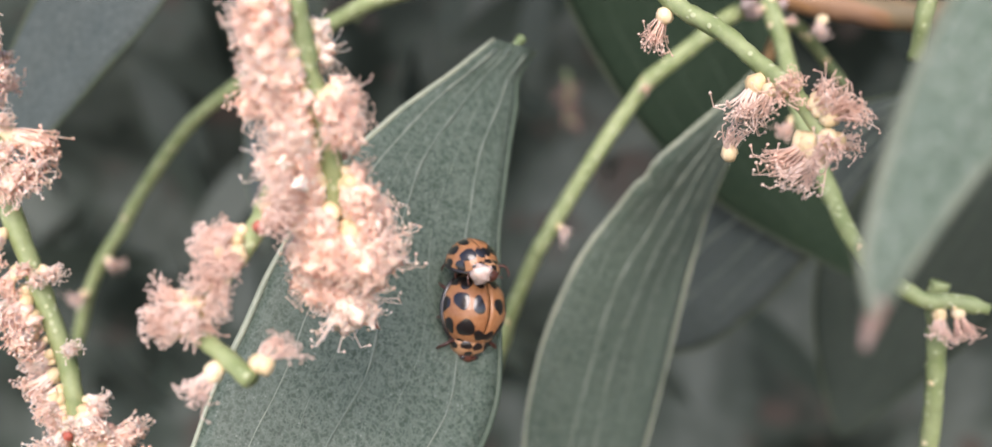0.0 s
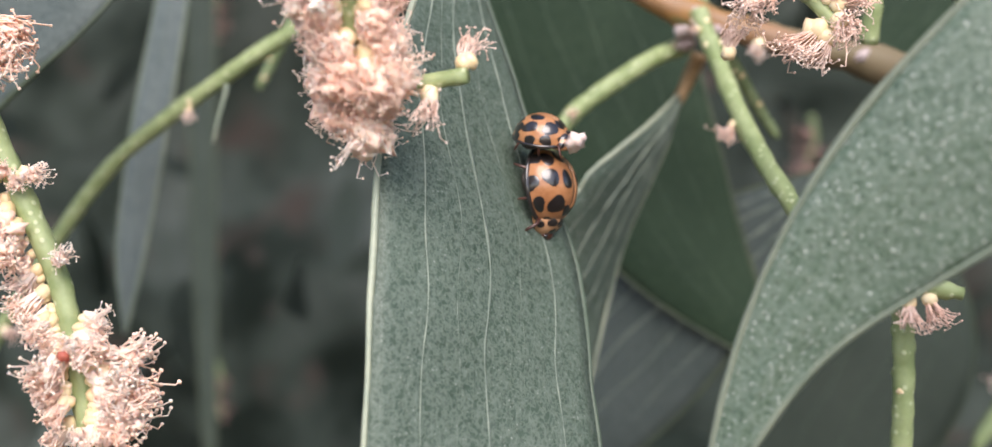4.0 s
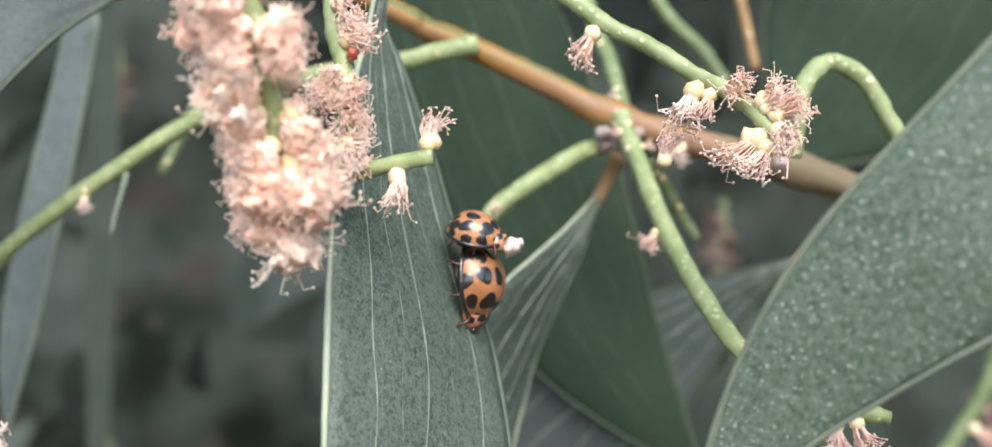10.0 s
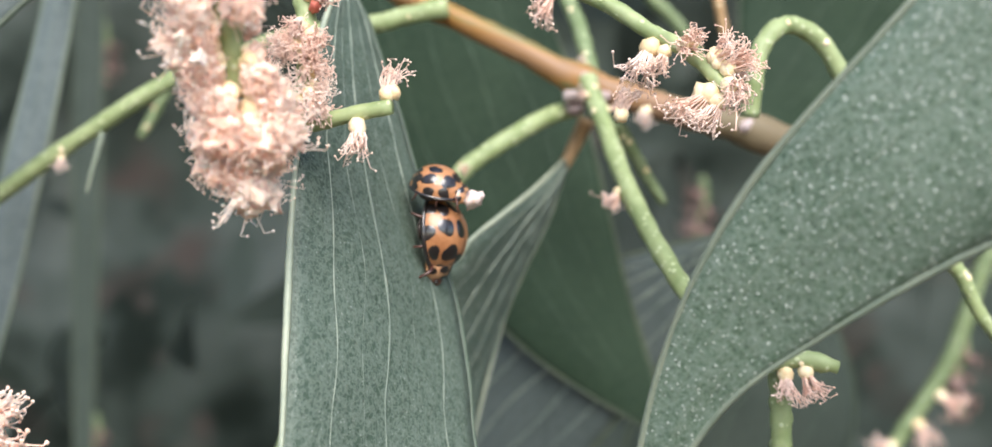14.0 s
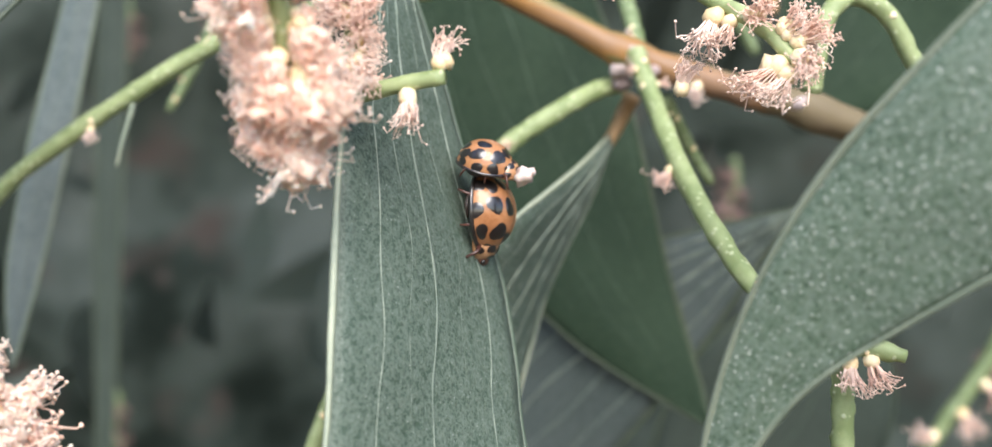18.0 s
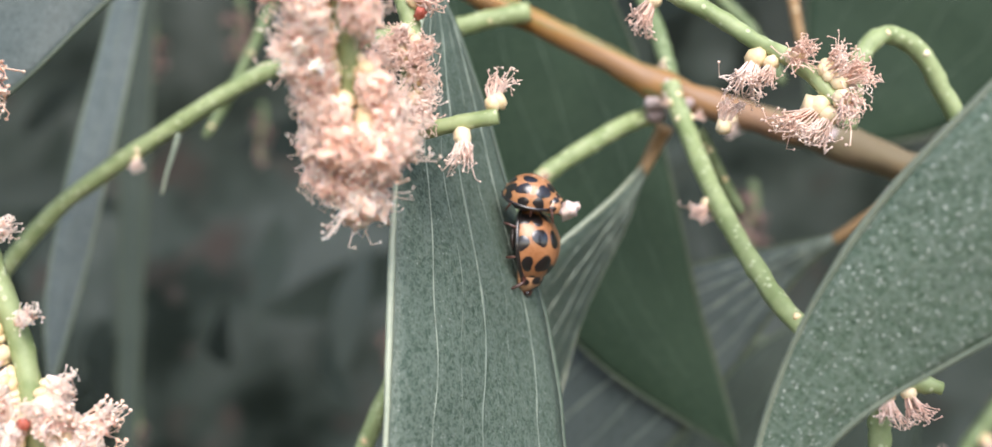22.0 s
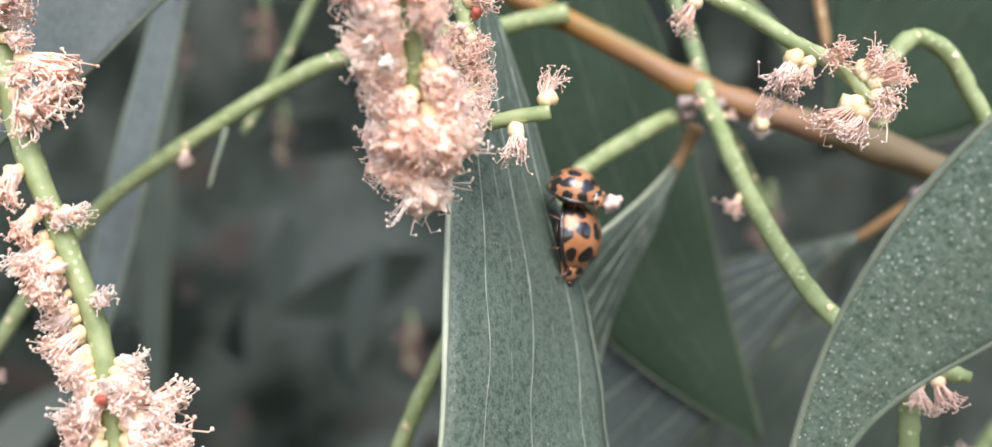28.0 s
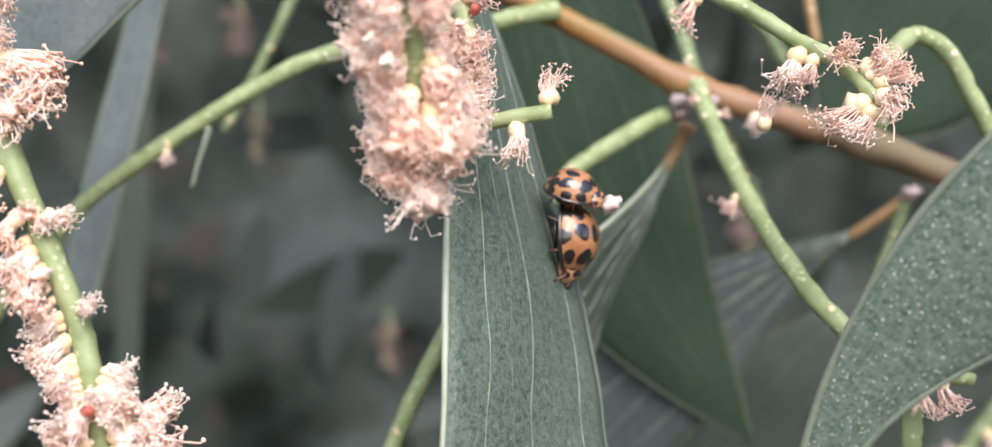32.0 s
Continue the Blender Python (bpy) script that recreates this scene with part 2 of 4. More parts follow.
RIM_SOFT = mottled("leaf_margin_soft", (0.12, 0.155, 0.115), (0.19, 0.22, 0.165), 300, 0.45)


# ---- builders ----
def mesh_of(name, bm, mats, smooth=True):
    me = bpy.data.meshes.new(name)
    bmesh.ops.recalc_face_normals(bm, faces=bm.faces)
    bm.to_mesh(me)
    bm.free()
    for m in mats if isinstance(mats, (list, tuple)) else (mats,):
        me.materials.append(m)
    for p in me.polygons:
        p.use_smooth = smooth
    return me


def part(name, bm, mats, parent, label=""):
    """One mesh object under a thing or a part."""
    ob = new(name, mesh_of(name, bm, mats))
    ob.parent = parent
    return tagged(ob, label)


def thing(name, at, label, category, group=""):
    ob = new(name)
    ob.empty_display_size = 0.005
    ob.location = at
    return tagged(ob, label, category, group)


def curve_points(pts, n):
    """A smooth line of n points through a few control points."""
    p = [Vector(q) for q in pts]
    p = [2 * p[0] - p[1]] + p + [2 * p[-1] - p[-2]]
    out, spans = [], len(p) - 3
    for i in range(n):
        s = min(i / (n - 1) * spans, spans - 1e-6)
        k, f = int(s), s - int(s)
        a, b, c, d = p[k:k + 4]
        out.append(0.5 * (2 * b + (c - a) * f + (2 * a - 5 * b + 4 * c - d) * f * f + (3 * b - a - 3 * c + d) * f ** 3))
    return out


def tube(bm, line, radius, sides=8, mat=0, wobble=0.0, cap=True):
    """A tapered tube along a line; radius is a number or a function of 0..1."""
    rad = radius if callable(radius) else (lambda s: radius)
    rings, side = [], None
    for i, q in enumerate(line):
        d = (line[min(i + 1, len(line) - 1)] - line[max(i - 1, 0)]).normalized()
        side = d.orthogonal() if side is None else side - d * side.dot(d)
        side = side.normalized() if side.length > 1e-9 else d.orthogonal().normalized()
        up = d.cross(side)
        r = rad(i / (len(line) - 1))
        ring = []
        for k in range(sides):
            a = 2 * math.pi * k / sides
            rr = r * (1 + wobble * noise.noise(Vector((i * 0.7, k * 1.3, r * 3000))))
            ring.append(bm.verts.new(q + (side * math.cos(a) + up * math.sin(a)) * rr))
        rings.append(ring)
    for a, b in zip(rings, rings[1:]):
        for k in range(sides):
            f = bm.faces.new((a[k], a[(k + 1) % sides], b[(k + 1) % sides], b[k]))
            f.material_index = mat
    if cap:
        for ring, q in ((rings[0], line[0]), (rings[-1], line[-1])):
            c = bm.verts.new(q)
            for k in range(sides):
                bm.faces.new((ring[k], ring[(k + 1) % sides], c)).material_index = mat
    return rings


def blob(bm, at, size, axis=Vector((0, 0, 1)), mat=0, lumps=0.0, rings=6, sides=8):
    """A small closed rounded body, longer along its axis."""
    q = axis.to_track_quat("Z", "Y").to_matrix()
    seed = Vector(at) * 4000
    grid = []
    for i in range(1, rings):
        t = math.pi * i / rings
        ring = []
        for k in range(sides):
            a = 2 * math.pi * k / sides
            v = Vector((math.sin(t) * math.cos(a), math.sin(t) * math.sin(a), math.cos(t)))
            s = 1 + lumps * noise.noise(v * 1.7 + seed)
            ring.append(bm.verts.new(Vector(at) + q @ Vector((v.x * size[0], v.y * size[1], v.z * size[2])) * s))
        grid.append(ring)
    top = bm.verts.new(Vector(at) + q @ Vector((0, 0, size[2])))
    low = bm.verts.new(Vector(at) - q @ Vector((0, 0, size[2])))
    for k in range(sides):
        j = (k + 1) % sides
        bm.faces.new((top, grid[0][k], grid[0][j])).material_index = mat
        bm.faces.new((low, grid[-1][j], grid[-1][k])).material_index = mat
        for a, b in zip(grid, grid[1:]):
            bm.faces.new((a[k], b[k], b[j], a[j])).material_index = mat


def blade_frame(spine, facing, twist):
    """Along, across and normal at each point of a leaf's spine."""
    out = []
    for i, q in enumerate(spine):
        d = (spine[min(i + 1, len(spine) - 1)] - spine[max(i - 1, 0)]).normalized()
        s = i / (len(spine) - 1)
        n = (facing - d * facing.dot(d)).normalized()
        n = Matrix.Rotation(radians(twist[0] + (twist[1] - twist[0]) * s), 3, d) @ n
        out.append((d, d.cross(n).normalized(), n))
    return out


def leaf(pts, width, facing, label, mats=(LEAF, RIM, VEIN), twist=(0, 0), cup=0.10, widest=0.45,
         nerves=(-0.55, -0.15, 0.2, 0.6), petiole=4.0, petiole_r=0.75, petiole_to=None, wave=0.4, petiole_mat=PETIOLE, tip=False, group="leaves of the wattle",
         notch=None, vein_r=0.10, skew=0.0, rise=0.9, fall=0.85, other=None, rims=None):
    """A phyllode: blade with thickness, two pale margins, raised long nerves and a stub of petiole. Sizes in millimetres.
    With other, pts and other are the two edges of a twisted blade."""
    pts = [mm(*p) for p in pts]
    if other:
        sides = [curve_points(pts, 61), curve_points([mm(*p) for p in other], 61)]
        pts = [(a + b) / 2 for a, b in zip(*sides)]
    base = pts[0]
    top = thing("leaf", base, label, "leaf", group)
    spine = [p - base for p in (pts if other else curve_points(pts, 61))]
    if other:
        frames = []
        for i, (a, b) in enumerate(zip(*sides)):
            d = (spine[min(i + 1, 60)] - spine[max(i - 1, 0)]).normalized()
            x = (a - b).normalized()
            frames.append((d, x, x.cross(d).normalized()))
    else:
        frames = blade_frame(spine, Vector(facing).normalized(), twist)
    n, w, m = len(spine), width / 2000, 14

    def half(s):
        if other:
            i = int(s * (n - 1) + 0.5)
            return max(0.0002, (sides[0][i] - sides[1][i]).length / 2)
        a = s / widest if s < widest else (1 - s) / (1 - widest)
        a = max(0.0, min(1.0, a))
        return w * (0.06 * (1 - s) + (math.sin(a * math.pi / 2) ** (rise if s < widest else fall)) * 0.96)

    def place(i, u, lift=0.0):
        s = i / (n - 1)
        d, x, up = frames[i]
        h = half(s)
        if notch and u * notch[2] > 0:
            h *= 1 - notch[1] * math.exp(-((s - notch[0]) / notch[3]) ** 2)
        ripple = wave * 0.001 * noise.noise(Vector((s * 5, u * 1.2, width)))
        return spine[i] + x * (h * (u + skew * math.sin(s * math.pi))) + up * (cup * h * ((1 if other else 0) - u * u) + ripple + lift)

    bm = bmesh.new()
    uvl = bm.loops.layers.uv.new("UVMap")
    sheets = []
    for lift in (0.00022, -0.00022):
        sheets.append([[bm.verts.new(place(i, -1 + 2 * k / m, lift * (1 if 0 < k < m else 0.3))) for k in range(m + 1)] for i in range(n)])
    for sh, flip in zip(sheets, (False, True)):
        for i in range(n - 1):
            for k in range(m):
                quad = [(i, k), (i, k + 1), (i + 1, k + 1), (i + 1, k)]
                f = bm.faces.new([sh[a][b] for a, b in (quad[::-1] if flip else quad)])
                for lp, (a, b) in zip(f.loops, quad[::-1] if flip else quad):
                    lp[uvl].uv = (b / m, a / (n - 1))
    a, b = sheets
    for i in range(n - 1):
        for k in (0, m):
            f = bm.faces.new((a[i][k], a[i + 1][k], b[i + 1][k], b[i][k]))
            for lp in f.loops:
                lp[uvl].uv = (k / m, i / (n - 1))
    blade = part("blade", bm, mats[0], top)
    for u in (-1, 1):
        bm = bmesh.new()
        tube(bm, [place(i, u) for i in range(n)], lambda s: 0.00021 + 0.00008 * math.sin(s * 9) ** 2, 6, 0, 0.2)
        part("margin", bm, rims[u] if rims else mats[1], blade, "pale thickened edge of the leaf")
    for u in nerves:
        u, thick = u if isinstance(u, tuple) else (u, 1.0)
        bm = bmesh.new()
        i0, i1 = 1, int(n * (0.93 - 0.25 * abs(u)))
        tube(bm, [place(i, u + 0.02 * math.sin(i * 0.5 + u * 9), 0.00019) for i in range(i0, i1)],
             lambda s: thick * vein_r * 0.001 * (1.1 - 0.65 * s) * (1 + 0.3 * math.sin(s * 70 + u * 20)), 5, 0, 0.5)
        part("nerve", bm, mats[2], blade, "pale raised lengthwise vein")
    if petiole:
        bm = bmesh.new()
        d = frames[0][0]
        line = [spine[0] - d * petiole * 0.001, spine[0] - d * petiole * 0.0005, spine[0] + d * 0.0004, spine[1]]
        if petiole_to:
            far = mm(*petiole_to) - base
            line = [far, far.lerp(spine[0], 0.45) - d * 0.0004, spine[0] + d * 0.0004, spine[1]]
        tube(bm, curve_points(line, 10), lambda s: petiole_r * 0.001 * (1.15 - 0.5 * s), 8, 0, 0.15)
        part("petiole", bm, petiole_mat, top, "short orange-brown leaf stalk")
    if tip:
        bm = bmesh.new()
        d = frames[-1][0]
        tube(bm, [spine[-2], spine[-1] + d * 0.0003, spine[-1] + d * 0.0013], lambda s: 0.0005 - 0.00035 * s, 6, 0, 0.4)
        part("tip", bm, TIP, top, "dried purple-brown leaf tip")
    return top


def stalk_line(pts, n=40):
    return curve_points([mm(*p) for p in pts], n)


def twig(name, pts, radius, label, mat=STALK, category="twig", taper=0.75, scars=3, n=44, knots=(), blooms=()):
    """A bare stalk or branch with swellings along it."""
    line = stalk_line(pts, n)
    top = thing(name, line[0], label, category)
    line = [p - line[0] for p in line]
    bm = bmesh.new()

    def rad(s):
        r = radius * 0.001 * (1 - (1 - taper) * s) * (1 + 0.03 * math.sin(s * 61) + 0.025 * math.sin(s * 113))
        for k, size in knots:
            r += 0.001 * size * math.exp(-((s - k) / 0.025) ** 2)
        return r * (1.0 if s < 0.97 else 0.75)

    tube(bm, line, rad, 14, 0, 0.16)
    part("stem", bm, mat, top)
    rng = random.Random(len(pts) * 7 + int(radius * 100))
    for _ in range(scars):
        k = rng.randrange(3, n - 3)
        a = Vector((rng.uniform(-1, 1), -1, rng.uniform(-0.5, 0.8))).normalized()
        bm = bmesh.new()
        blob(bm, line[k] + a * rad(k / n) * 0.9, (0.00035, 0.00035, 0.0002), a, 0, 0.3)
        part("scar", bm, CALYX, top, "tiny pale flower scar")
    for s, side, size in blooms:
        k = int(s * (n - 1))
        o = Vector(side).normalized()
        add_floret(top, line[k] + o * rad(s) * 0.7, o, size, rng, DRY)
    return top


def floret_meshes(dry, count=6, strands=26, seed=3, mat=None, tight=False):
    """Spent flowers: a cream calyx cup and a tuft of crumpled filaments with knobbed ends. Opens along +z, base at the origin."""
    rng = random.Random(seed)
    cups, tufts = [], []
    for c in range(count):
        bm = bmesh.new()
        for k in range(rng.choice((1, 2, 2))):
            blob(bm, Vector((rng.uniform(-0.4, 0.4) * k, rng.uniform(-0.4, 0.4) * k, 0.5 + 0.2 * k)) * 0.001, (0.00042, 0.00040, 0.00050) if tight else ((0.00060, 0.00058, 0.00062) if dry else (0.00053, 0.00050, 0.00058)), Vector((rng.uniform(-.4, .4), rng.uniform(-.4, .4), 1)), 0, 0.3)
        cups.append(mesh_of("calyx", bm, mat if mat and not tight else CALYX))
        bm = bmesh.new()
        lean = Vector((rng.uniform(-0.5, 0.5), rng.uniform(-0.5, 0.5), 0))
        for k in range(strands):
            a, spread = rng.uniform(0, 6.28), rng.uniform(0.05, 0.28 if tight else 0.42) if dry else rng.uniform(0.1, 0.9)
            out = Vector((math.cos(a) * spread, math.sin(a) * spread, 1)).normalized()
            ln = (rng.uniform(1.5, 2.2) if tight else rng.uniform(1.7, 2.7) if dry else rng.uniform(1.1, 2.2)) * 0.001
            p0 = Vector((math.cos(a), math.sin(a), 0)) * 0.0003 + Vector((0, 0, 0.0007))
            p1 = p0 + (out + lean * 0.4) * ln * 0.5
            p2 = p1 + (out + lean + Vector((rng.uniform(-.6, .6), rng.uniform(-.6, .6), rng.uniform(-.5, .3)))) * ln * 0.35
            p3 = p2 + Vector((rng.uniform(-1, 1), rng.uniform(-1, 1), rng.uniform(-1, 0.4))) * ln * 0.25
            tube(bm, curve_points([p0, p1, p2, p3], 5), lambda s: (0.000040 if dry else 0.000025) * (1.2 - 0.4 * s), 3, 0, 0, False)
            blob(bm, p3, ((0.00009 if dry else 0.000062),) * 3, Vector((0, 0, 1)), 0, 0.2, 3, 4)
        for k in range(7 if tight else 0):
            blob(bm, Vector((rng.uniform(-.25, .25), rng.uniform(-.25, .25), rng.uniform(0.8, 2.1))) * 0.001 + lean * 0.0005, (0.00027, 0.00025, 0.00040), Vector((rng.uniform(-.4, .4), rng.uniform(-.4, .4), 1)), 0, 1.2, 6, 8)
        for k in range(0 if dry else 16):
            blob(bm, Vector((rng.uniform(-.5, .5), rng.uniform(-.6, .6), rng.uniform(0.8, 2.0))) * 0.001 + lean * 0.0005, (0.00037, 0.00034, 0.00040), Vector((rng.uniform(-1, 1), rng.uniform(-1, 1), 1)), 0, 1.3, 6, 8)
        tufts.append(mesh_of("tuft", bm, mat or (TUFT_DRY if dry else TUFT)))
    return cups, tufts


FRESH = floret_meshes(False, 10, 64, 3)
DRY = floret_meshes(True, 6, 38, 8)
# shaded copy of the floret colour, darkened for spikes deep in the shrub
TUFT_SHADE = mottled("filament_shaded", (0.22, 0.135, 0.115), (0.32, 0.215, 0.19), 500, 0.7)
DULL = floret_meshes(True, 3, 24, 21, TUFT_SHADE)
BRUSH = floret_meshes(True, 8, 54, 15, TUFT, True)


def add_floret(spike, at, out, size, rng, kind):
    cups, tufts = kind
    k = rng.randrange(len(cups))
    cup = new("floret", cups[k])
    cup.parent = spike
    q = out.to_track_quat("Z", "Y") @ Euler((0, 0, rng.uniform(0, 6.28))).to_quaternion()
    cup.matrix_local = Matrix.LocRotScale(at, q, (size,) * 3)
    tuft = new("tuft", tufts[k])
    tuft.parent = cup
    return cup


def flower_spike(pts, radius, label, spans, mat=STALK, kind=FRESH, taper=0.7, seed=1, droop=0.5, n=44, clump=0.5, group="flower spikes of the wattle"):
    """A flower stalk with spent florets. spans: from, to (0..1 along the stalk), how many, size, side (or None for all round)."""
    line = stalk_line(pts, n)
    base = line[0]
    top = thing("flower_spike", base, label, "flower", group)
    line = [p - base for p in line]
    bm = bmesh.new()
    rad = lambda s: radius * 0.001 * (1 - (1 - taper) * s) * (1 + 0.045 * math.sin(s * 97) + 0.03 * math.sin(s * 41))
    tube(bm, line, rad, 12, 0, 0.22)
    part("stalk", bm, mat, top)
    rng = random.Random(seed)
    for lo, hi, count, size, side in spans:
        for c in range(count):
            s = lo + (hi - lo) * (c + rng.uniform(0.1, 0.9)) / count
            i = min(n - 2, int(s * (n - 1)))
            at = line[i].lerp(line[i + 1], s * (n - 1) - i)
            d = (line[i + 1] - line[i]).normalized()
            if side is None:
                a = c * 2.399 + rng.uniform(-0.5, 0.5)
                o = Matrix.Rotation(a, 3, d) @ d.orthogonal().normalized()
            else:
                o = Vector(side).normalized() + Vector((rng.uniform(-.5, .5), rng.uniform(-.5, .5), rng.uniform(-.5, .5)))
                o = (o - d * o.dot(d)).normalized()
            out = (o + d * rng.uniform(-0.1, 0.5) + Vector((0, 0, -droop * rng.uniform(0.2, 1)))).normalized()
            lump = 1 + clump * noise.noise(Vector((o.x * 1.6, o.y * 1.6, s * 9 + seed)))
            if lump > 0.62:
                add_floret(top, at + o * rad(s) * 0.8, out, size * lump * rng.uniform(0.8, 1.2), rng, kind)
    return top


# ---- the ladybirds ----
def skin(name, a, c, rough, scale=600, coat=0.0, spec=0.5):
    m = mottled(name, a, c, scale, rough, spec, 0.10, 0.00002)
    b = m.node_tree.nodes["Principled BSDF"]
    b.inputs["Coat Weight"].default_value, b.inputs["Coat Roughness"].default_value = coat, 0.09
    b.inputs["Coat IOR"].default_value = 1.5
    return m


SHELL = skin("wing_case_orange", (0.30, 0.122, 0.048), (0.45, 0.215, 0.096), 0.42, 500, 0.75, 0.3)
SPOT = skin("spot_black", (0.006, 0.005, 0.006), (0.014, 0.011, 0.011), 0.30, 500, 1.0, 0.6)
CREAM = skin("pronotum_cream", (0.36, 0.17, 0.075), (0.50, 0.28, 0.15), 0.3, 700, 0.4)
BODY = skin("body_black", (0.012, 0.010, 0.010), (0.035, 0.022, 0.018), 0.35, 700, 0.2)
LEG = skin("leg_red_brown", (0.045, 0.016, 0.012), (0.11, 0.040, 0.026), 0.35, 900, 0.2)


def dome(bm, a, b, c, lat0, lat1, lon0, lon1, nl=14, nw=12, inner=0.93, at=Vector((0, 0, 0))):
    """A piece of thick rounded shell: lat along the body, lon across it, in degrees; heights c over the base."""
    def q(la, lo, k):
        la, lo = radians(la), radians(lo)
        v = Vector((math.sin(lo) * math.cos(la), math.sin(la), math.cos(lo) * math.cos(la)))
        return at + Vector((v.x * a, v.y * b, v.z * c)) * k
    grids = [[[bm.verts.new(q(lat0 + (lat1 - lat0) * i / nl, lon0 + (lon1 - lon0) * j / nw, k)) for j in range(nw + 1)] for i in range(nl + 1)] for k in (1.0, inner)]
    for g, flip in zip(grids, (False, True)):
        for i in range(nl):
            for j in range(nw):
                f = (g[i][j], g[i][j + 1], g[i + 1][j + 1], g[i + 1][j])
                bm.faces.new(f[::-1] if flip else f)
    o, p = grids
    for i in range(nl):
        for j in (0, nw):
            bm.faces.new((o[i][j], o[i + 1][j], p[i + 1][j], p[i][j]))
    for j in range(nw):
        for i in (0, nl):
            bm.faces.new((o[i][j], o[i][j + 1], p[i][j + 1], p[i][j]))


def spot_patch(bm, a, b, c, la, lo, r, seed, at=Vector((0, 0, 0)), k=1.008):
    la, lo = radians(la), radians(lo)
    v = Vector((math.sin(lo) * math.cos(la), math.sin(la), math.cos(lo) * math.cos(la)))
    e1 = v.cross(Vector((0, 1, 0.2))).normalized()
    e2 = v.cross(e1)
    rings = []
    for s in (0.4, 0.8, 1.0):
        ring = []
        for n in range(14):
            t = 2 * math.pi * n / 14
            rr = r * s * (1 + 0.16 * math.sin(2 * t + seed) + 0.10 * math.sin(3 * t + seed * 2.1))
            u = (v + e1 * math.cos(t) * rr * 0.92 + e2 * math.sin(t) * rr * 1.08).normalized() * (k if s < 0.9 else k - 0.005)
            ring.append(bm.verts.new(at + Vector((u.x * a, u.y * b, u.z * c))))
        rings.append(ring)
    u = v * (k + 0.001)
    mid = bm.verts.new(at + Vector((u.x * a, u.y * b, u.z * c)))
    for n in range(14):
        m = (n + 1) % 14
        bm.faces.new((mid, rings[0][n], rings[0][m]))
        for p, q in zip(rings, rings[1:]):
            bm.faces.new((p[n], q[n], q[m], p[m]))


SPOTS = [(-46, 80, .17), (-44, 50, .19), (-47, 17, .17), (-6, 82, .17), (-12, 50, .21), (-6, 20, .18), (27, 76, .17), (31, 42, .23), (44, 12, .15), (-72, 42, .10), (60, 66, .11)]


